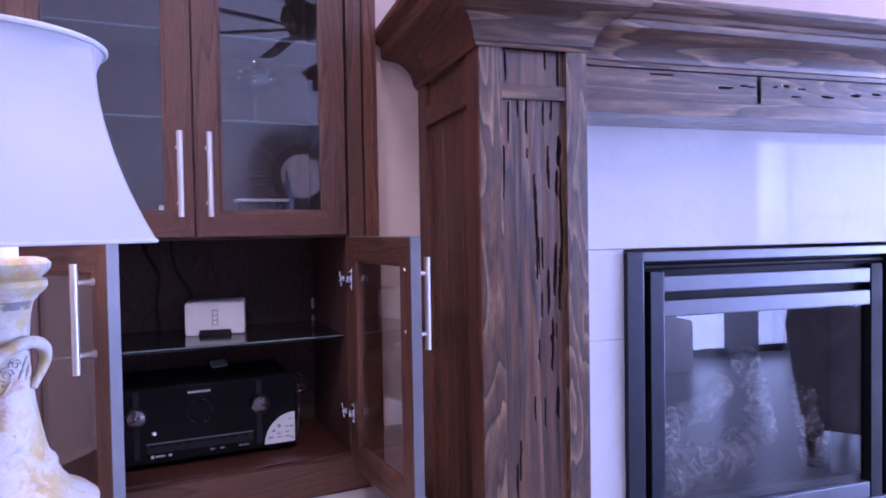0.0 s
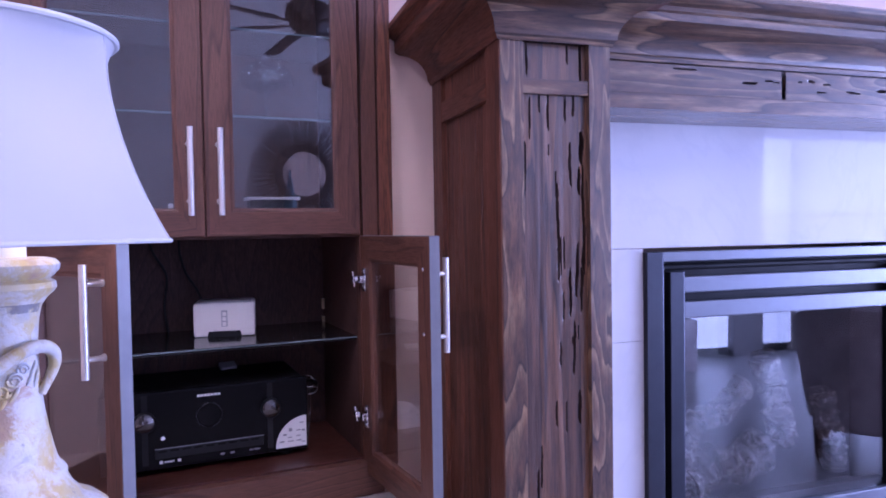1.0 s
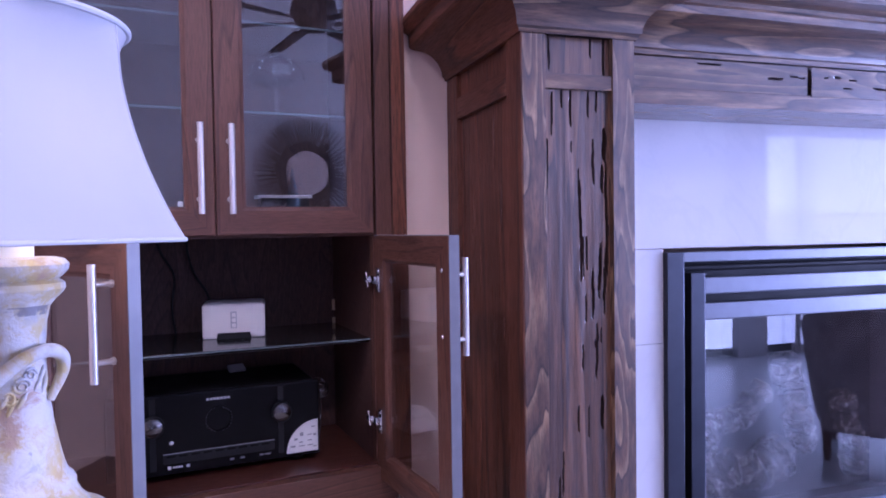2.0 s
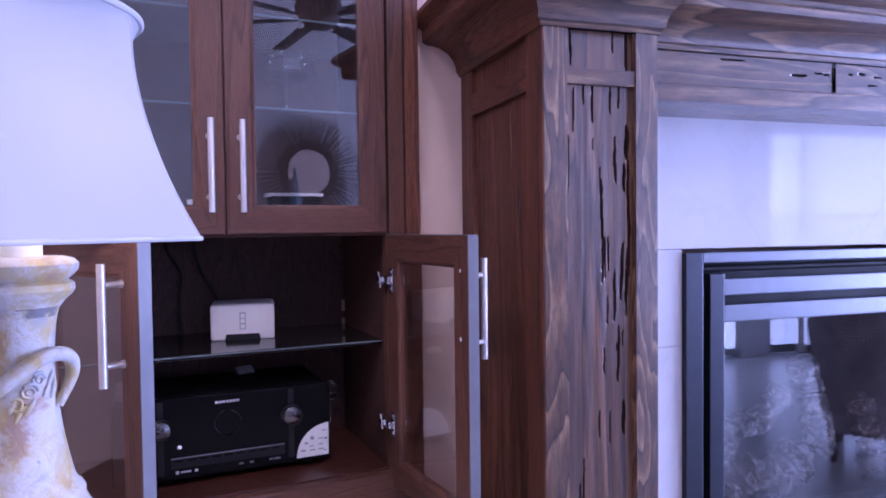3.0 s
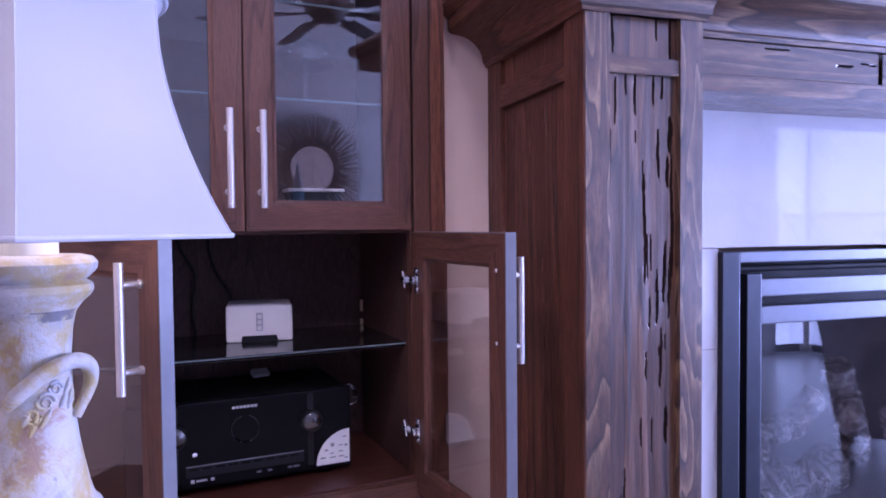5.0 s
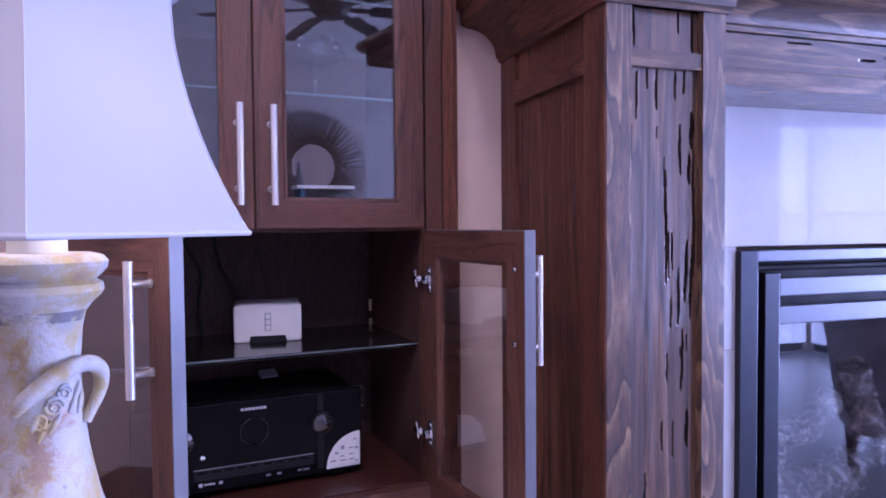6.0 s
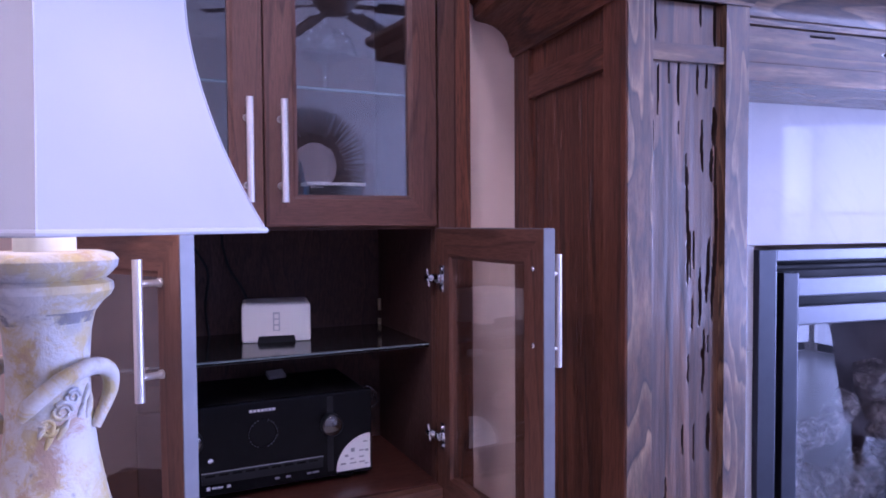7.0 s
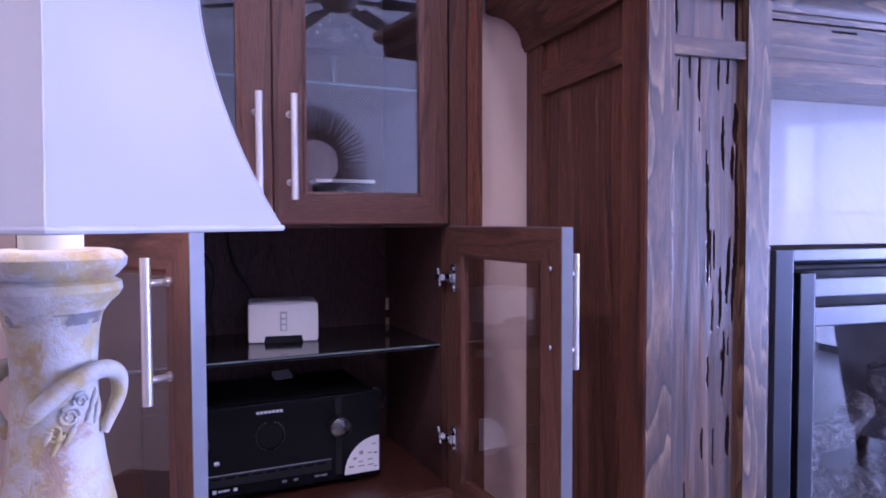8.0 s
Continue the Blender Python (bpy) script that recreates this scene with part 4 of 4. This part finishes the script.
for k, (z, r) in enumerate(((1.000, 0.012), (0.985, 0.013), (0.995, 0.010))):
    tube(bm, [cabinet_pose(0, 0, 0) @ Vector((0.262 + 0.004 * k + r * 1.4 * math.cos(a), 0.235 + 0.01 * math.sin(a), z + r * math.sin(a))) for a in (2 * math.pi * j / 18 for j in range(19))], 0.0016)
tube(bm, smooth_path([cabinet_pose(0, 0, 0) @ Vector(p) for p in ((0.265, 0.235, 0.985), (0.270, 0.25, 0.93), (0.262, 0.24, 0.868))]), 0.0016)
single("wire_loop", bm, chrome, "coiled pale wire beside the receiver", "wire", smooth=True)
# ---- things in the upper cabinet ----
single("white_tray", block(0, 0.112, 0, 0.05, 0, 0.006, 0.001), white_plastic, "slim white tray edge on the upper cabinet's stand", "tray", cabinet_pose(0.122, 0.143, 1.4165))
single("tray_stand", block(0.0, 0.10, 0, 0.045, 0, 0.0609, 0.002), black_satin, "low black stand on the cabinet floor", "stand", cabinet_pose(0.128, 0.146, UZ + 0.0205))
compote = thing("glass_compote", "clear footed glass compote with a cut domed lid", "glassware", cabinet_pose(0.178, 0.215, 1.5845))
part("foot", lathe(bmesh.new(), [(0.0, 0.0), (0.036, 0.0), (0.036, 0.003), (0.010, 0.010), (0.006, 0.020), (0.006, 0.060), (0.012, 0.070), (0.044, 0.082), (0.044, 0.085), (0.0, 0.078)], 32), bowl_glass, compote, smooth=True)
dome = bmesh.new()
lathe(dome, [(0.060, 0.086), (0.062, 0.090), (0.060, 0.098), (0.056, 0.112), (0.044, 0.126), (0.028, 0.135), (0.012, 0.139), (0.006, 0.143), (0.010, 0.148), (0.009, 0.154), (0.0, 0.157)], 20)
lid = part("lid", dome, bowl_glass, compote)
# sparkles of the lid, put in as tiny white dots
for k in range(20):
    a = 2 * math.pi * (k + 0.5) / 20
    for r, z, q in ((0.0590, 0.104, 0.0017), (0.0500, 0.120, 0.0015), (0.0350, 0.131, 0.0013)):
        bm = bmesh.new()
        bmesh.ops.create_icosphere(bm, subdivisions=1, radius=q, matrix=Matrix.Translation((r * math.cos(a), r * math.sin(a), z)))
        part("cut_bead", bm, paper, lid) if (k + int(z * 1000)) % 4 == 0 else bm.free()

# ---- table lamp ----
LX, LY = -0.2045, -0.37
lamp = thing("table_lamp", "antiqued cream urn table lamp with a white bell shade", "lamp", pose(LX, LY, LZ))
lp = [(1.030, 0.070), (1.044, 0.0635), (1.050, 0.0640), (1.056, 0.0610), (1.060, 0.0560), (1.068, 0.0530), (1.080, 0.0500), (1.100, 0.0460), (1.125, 0.0415), (1.150, 0.0385), (1.180, 0.036), (1.215, 0.0355), (1.245, 0.0375), (1.262, 0.041),
      (1.272, 0.048), (1.278, 0.055), (1.284, 0.0585), (1.291, 0.0575), (1.295, 0.051), (1.299, 0.056), (1.306, 0.062), (1.313, 0.063), (1.319, 0.058), (1.3215, 0.048), (1.3215, 0.0)]
low = [(0.0, 0.0), (0.125, 0.0), (0.125, 0.030), (0.116, 0.038), (0.100, 0.046), (0.072, 0.060), (0.060, 0.082), (0.066, 0.105), (0.086, 0.130), (0.106, 0.155), (0.112, 0.180), (0.112, 0.205), (0.100, 0.216), (0.080, 0.226), (0.076, 0.233)]
urn_profile = low + [(r, z - LZ) for z, r in lp]
bm = lathe(bmesh.new(), urn_profile, 72)
urn = part("urn", bm, antique, lamp, "cream and ochre crackled urn", smooth=True)
# two strap handles: each climbs slantwise round the neck, stands off as an ear and curls back to the body
STRAP = [(-112, 0.0405, 0.382), (-100, 0.0425, 0.392), (-84, 0.0435, 0.403), (-66, 0.0440, 0.4135), (-46, 0.0450, 0.4205), (-24, 0.0470, 0.4225),
         (-6, 0.0500, 0.4180), (4, 0.0530, 0.4085), (5, 0.0530, 0.3955), (2, 0.0490, 0.3830), (-3, 0.0445, 0.3720), (-8, 0.0405, 0.3610)]
for side in (0, 1):
    pts = smooth_path([(r * math.cos(math.radians(a + 180 * side)), r * math.sin(math.radians(a + 180 * side)), z) for a, r, z in STRAP], 6)
    rad = [0.0082 - 0.0036 * max(0.0, i / (len(pts) - 1) - 0.62) / 0.38 - 0.003 * max(0.0, 0.10 - i / (len(pts) - 1)) / 0.10 for i in range(len(pts))]
    bm = bmesh.new()
    tube(bm, pts, rad, 14)
    handle = part("strap_handle", bm, antique, urn, "slanting plaster strap handle", smooth=True)
    # leaf carving in the hollow below the strap
    bm = bmesh.new()

    def on_neck(deg, z, out=0.0):
        a = math.radians(deg + 180 * side)
        r = 0.0368 + max(0.0, 0.40 - z) * 0.055 + out
        return (r * math.cos(a), r * math.sin(a), z)

    for deg, z, turn, q in ((-62, 0.384, 1, 0.0100), (-80, 0.372, -1, 0.0085), (-46, 0.396, 1, 0.0085)):
        coil = []
        for k in range(20):
            b = turn * k / 19 * 3.4 * math.pi
            w = q * (1 - k / 25)
            coil.append(on_neck(deg + math.degrees(w * math.cos(b) / 0.038), z + w * math.sin(b), -0.0002))
        tube(bm, coil, [0.0021 - 0.0010 * k / 19 for k in range(20)], 8)
    for deg, z, dd, dz in ((-92, 0.362, 10, 0.016), (-84, 0.352, 12, 0.022), (-70, 0.360, 16, 0.016), (-30, 0.388, 16, 0.016), (-24, 0.372, 16, 0.024), (-40, 0.376, 14, 0.014)):
        leaf = [on_neck(deg + dd * k / 6, z + dz * k / 6, -0.0008 + 0.0008 * math.sin(math.pi * k / 6)) for k in range(7)]
        tube(bm, leaf, [0.0006 + 0.0026 * math.sin(math.pi * (0.08 + 0.84 * k / 6)) for k in range(7)], 8)
    part("leaf_carving", bm, antique, urn, "raised scroll and leaf carving", smooth=True)
bm = bmesh.new()
rod(bm, (0, 0, 1.3215 - LZ), (0, 0, 1.41 - LZ), 0.0264, 32)
part("candle_sleeve", bm, candle, lamp, "plain cream sleeve below the shade", smooth=True)

# six-sided bell shade
SA = -19.0             # turn of its first corner
SHB, SHT = 1.340, 1.594
BOT_R, TOP_R = 0.2108, 0.135


def shade_radius(s):
    """Bell outline from the bottom (s = 0) to the top (s = 1)."""
    return TOP_R + (BOT_R - TOP_R) * (1 - s) ** 2.0 + 0.009 * max(0.0, (s - 0.72) / 0.28) ** 2


def shade_ring(s, sub=10):
    out, R = [], shade_radius(s)
    z = SHB + (SHT - SHB) * s - LZ
    corner = [Vector((R * math.cos(math.radians(SA + 60 * k)), R * math.sin(math.radians(SA + 60 * k)), z)) for k in range(6)]
    for k in range(6):
        for j in range(sub):
            p = corner[k].lerp(corner[(k + 1) % 6], j / sub)
            flat = Vector((p.x, p.y, 0))
            w = max(0.0, (s - 0.80) / 0.20) ** 2          # round at the top ring
            f = 1.0 + w * (R * 0.935 / flat.length - 1.0)
            out.append(Vector((p.x * f, p.y * f, z)))
    return out


bm = bmesh.new()
rows = []
NS = 26
for i in range(NS + 1):
    rows.append([bm.verts.new(p) for p in shade_ring(i / NS)])
for i in range(NS, -1, -1):
    inner = []
    for p in shade_ring(i / NS):
        q = Vector((p.x, p.y, 0)) * 0.985
        inner.append(bm.verts.new((q.x, q.y, p.z)))
    rows.append(inner)
rows.append(rows[0])
for a, b in zip(rows, rows[1:]):
    for k in range(len(a)):
        bm.faces.new((a[k], a[(k + 1) % len(a)], b[(k + 1) % len(a)], b[k]))
shade = part("shade", bm, shade_cloth, lamp, "white cloth bell shade with corner seams", smooth=True)
for k in range(6):
    bm = bmesh.new()
    tube(bm, [shade_ring(i / 16)[k * 10] for i in range(17)], 0.0010, 8)
    part("seam_piping", bm, piping, shade, smooth=True)
for s, r in ((0.0, 0.0028), (1.0, 0.0042)):
    bm = bmesh.new()
    ring = shade_ring(s)
    tube(bm, ring + [ring[0]], r, 8)
    part("rim_piping", bm, piping, shade, smooth=True)
# a cluster of two bulbs under the shade
for side in (-1, 1):
    new("lamp_bulb", bulb).location = (LX + 0.062 * side, LY - 0.030 * side, 1.450)

# ---- behind the camera: what the panes mirror ----
MIRC = Vector((2.07, SOUTH + 0.02, 1.89))
sun = thing("sunburst_mirror", "round wall mirror in a dark woven twig frame", "mirror", pose(*MIRC))
bm = lathe(bmesh.new(), [(0.0, 0.03), (0.215, 0.03), (0.22, 0.02), (0.22, 0.0)], 64, pose(0, 0, 0, -90, 0, 0))
part("mirror_glass", bm, mirror_mat, sun, smooth=True)
rnd = random.Random(8)
bm = bmesh.new()
for k in range(64):
    # bent wire loops with square ends, set side by side round the glass
    a = 2 * math.pi * (k + rnd.random() * 0.5) / 64
    r1, half = 0.480 + rnd.random() * 0.045, rnd.uniform(0.024, 0.034)
    c, d = Vector((math.cos(a), 0, math.sin(a))), Vector((-math.sin(a), 0, math.cos(a)))
    y = Vector((0, rnd.uniform(0.02, 0.05), 0))
    tube(bm, [c * 0.21 - d * 0.010 + y, c * 0.34 - d * half * 0.7 + y * 1.3, c * r1 - d * half + y, c * (r1 + 0.012) + y, c * r1 + d * half + y, c * 0.34 + d * half * 0.7 + y * 1.3, c * 0.21 + d * 0.010 + y], 0.0050, 5)
for k in range(120):
    a = 2 * math.pi * (k + rnd.random()) / 120
    r1 = rnd.uniform(0.29, 0.40)
    tube(bm, [(0.21 * math.cos(a), 0.015, 0.21 * math.sin(a)), (r1 * math.cos(a + 0.03), 0.045, r1 * math.sin(a + 0.03))], 0.0055, 5)
fr = part("twig_frame", bm, twig, sun, "frame of many dark bent twigs")
tagged(fr, kind="stuff")
bm = lathe(bmesh.new(), [(0.19, 0.006), (0.29, 0.008), (0.29, 0.0), (0.19, 0.0)], 64, pose(0, 0, 0, -90, 0, 0))
part("backing", bm, twig, sun)

fan = thing("ceiling_fan", "dark bronze ceiling fan with seven narrow blades", "fan", pose(0.995, -1.89, 2.40))
bm = lathe(bmesh.new(), [(0.0, -0.06), (0.06, -0.055), (0.095, -0.02), (0.12, 0.03), (0.11, 0.08), (0.05, 0.11), (0.0, 0.115)], 40)
part("motor_housing", bm, fan_bronze, fan, smooth=True)
bm = bmesh.new()
rod(bm, (0, 0, 0.11), (0, 0, CEIL - 2.40), 0.012)
rod(bm, (0, 0, CEIL - 2.40 - 0.06), (0, 0, CEIL - 2.40), 0.05, 24, 0.065)
part("down_rod", bm, fan_bronze, fan, smooth=True)
for k in range(7):
    bm = bmesh.new()
    box(bm, 0.20, 0.66, -0.046, 0.046, -0.004, 0.004, 0.003)
    box(bm, 0.10, 0.22, -0.018, 0.018, -0.006, 0.002, 0.002)
    part("blade", bm, fan_bronze, fan, m=pose(0, 0, -0.01, 0, 0, -140 + 360 / 7 * k) @ pose(0, 0, 0, 10, 0, 0))

vase = single("vase", lathe(bmesh.new(), [(0.0, 0.0), (0.03, 0.0), (0.055, 0.06), (0.06, 0.12), (0.035, 0.22), (0.014, 0.29), (0.012, 0.33), (0.0, 0.33)], 32), vase_glaze,
              "dark teal teardrop vase on the console", "vase", pose(1.85, SOUTH + 0.25, 1.451) @ Matrix.Diagonal((1.0, 1.0, 1.4, 1.0)), smooth=True)
console = thing("console_cabinet", "tall dark wooden console below the mirror", "cabinet", pose(2.1, SOUTH + 0.24, FLOOR))
part("body", block(-0.9, 0.9, -0.22, 0.22, 0.06, 1.51, 0.004), esp_z, console)
part("plinth", block(-0.86, 0.86, -0.20, 0.20, 0.0, 0.06), esp_x, console)
part("top", block(-0.93, 0.93, -0.235, 0.25, 1.511, 1.55, 0.004), esp_x, console)


def armchair(m):
    a = thing("armchair", "dark patterned upholstered armchair on the tiles", "chair", m, group="armchairs")
    part("seat", block(-0.27, 0.27, -0.34, 0.24, 0.30, 0.46, 0.04), chair_cloth, a, smooth=True)
    # barrel back that wraps round into the arms and tapers to the foot
    bm, rows = bmesh.new(), []
    for i in range(33):
        a_deg = -25 + 230 * i / 32
        u = abs(a_deg - 90) / 115
        top = 0.97 - 0.30 * max(0.0, (u - 0.35) / 0.65) ** 1.4
        ring = []
        for r, z in ((0.33, 0.22), (0.37, 0.45), (0.41, top - 0.08), (0.42, top - 0.03), (0.39, top), (0.34, top - 0.02), (0.32, top - 0.07), (0.29, 0.45), (0.27, 0.22)):
            ring.append(bm.verts.new((r * math.cos(radians(a_deg)), r * math.sin(radians(a_deg)), z)))
        rows.append(ring)
    for p, q in zip(rows, rows[1:]):
        for k in range(9):
            bm.faces.new((p[k], p[(k + 1) % 9], q[(k + 1) % 9], q[k]))
    bm.faces.new(rows[0]), bm.faces.new(rows[-1])
    part("backrest", bm, chair_cloth, a, "curved wrap-round back", smooth=True)
    part("base", block(-0.28, 0.28, -0.30, 0.26, 0.18, 0.31, 0.02), chair_cloth, a, smooth=True)
    for x in (-0.25, 0.25):
        for y in (-0.26, 0.22):
            bm = bmesh.new()
            rod(bm, (x, y, 0.0), (x, y, 0.225), 0.020, 12, 0.036)
            part("leg", bm, esp_z, a, smooth=True)
    return a


armchair(pose(3.84, -1.92, FLOOR, 0, 0, 52))
single("ottoman", block(-0.20, 0.20, -0.20, 0.20, 0.0, 0.52, 0.04), chair_cloth, "dark upholstered ottoman by the glass doors", "ottoman", pose(4.25, -4.5, FLOOR), smooth=True)
table = thing("side_table", "round dark wooden side table behind the armchair", "table", pose(4.62, -2.72, FLOOR))
part("tabletop", lathe(bmesh.new(), [(0.0, 0.665), (0.38, 0.665), (0.39, 0.68), (0.38, 0.70), (0.0, 0.70)], 40), esp_x, table, smooth=True)
part("pedestal", lathe(bmesh.new(), [(0.0, 0.0), (0.20, 0.0), (0.19, 0.03), (0.05, 0.06), (0.04, 0.40), (0.07, 0.664), (0.0, 0.664)], 32), esp_z, table, smooth=True)
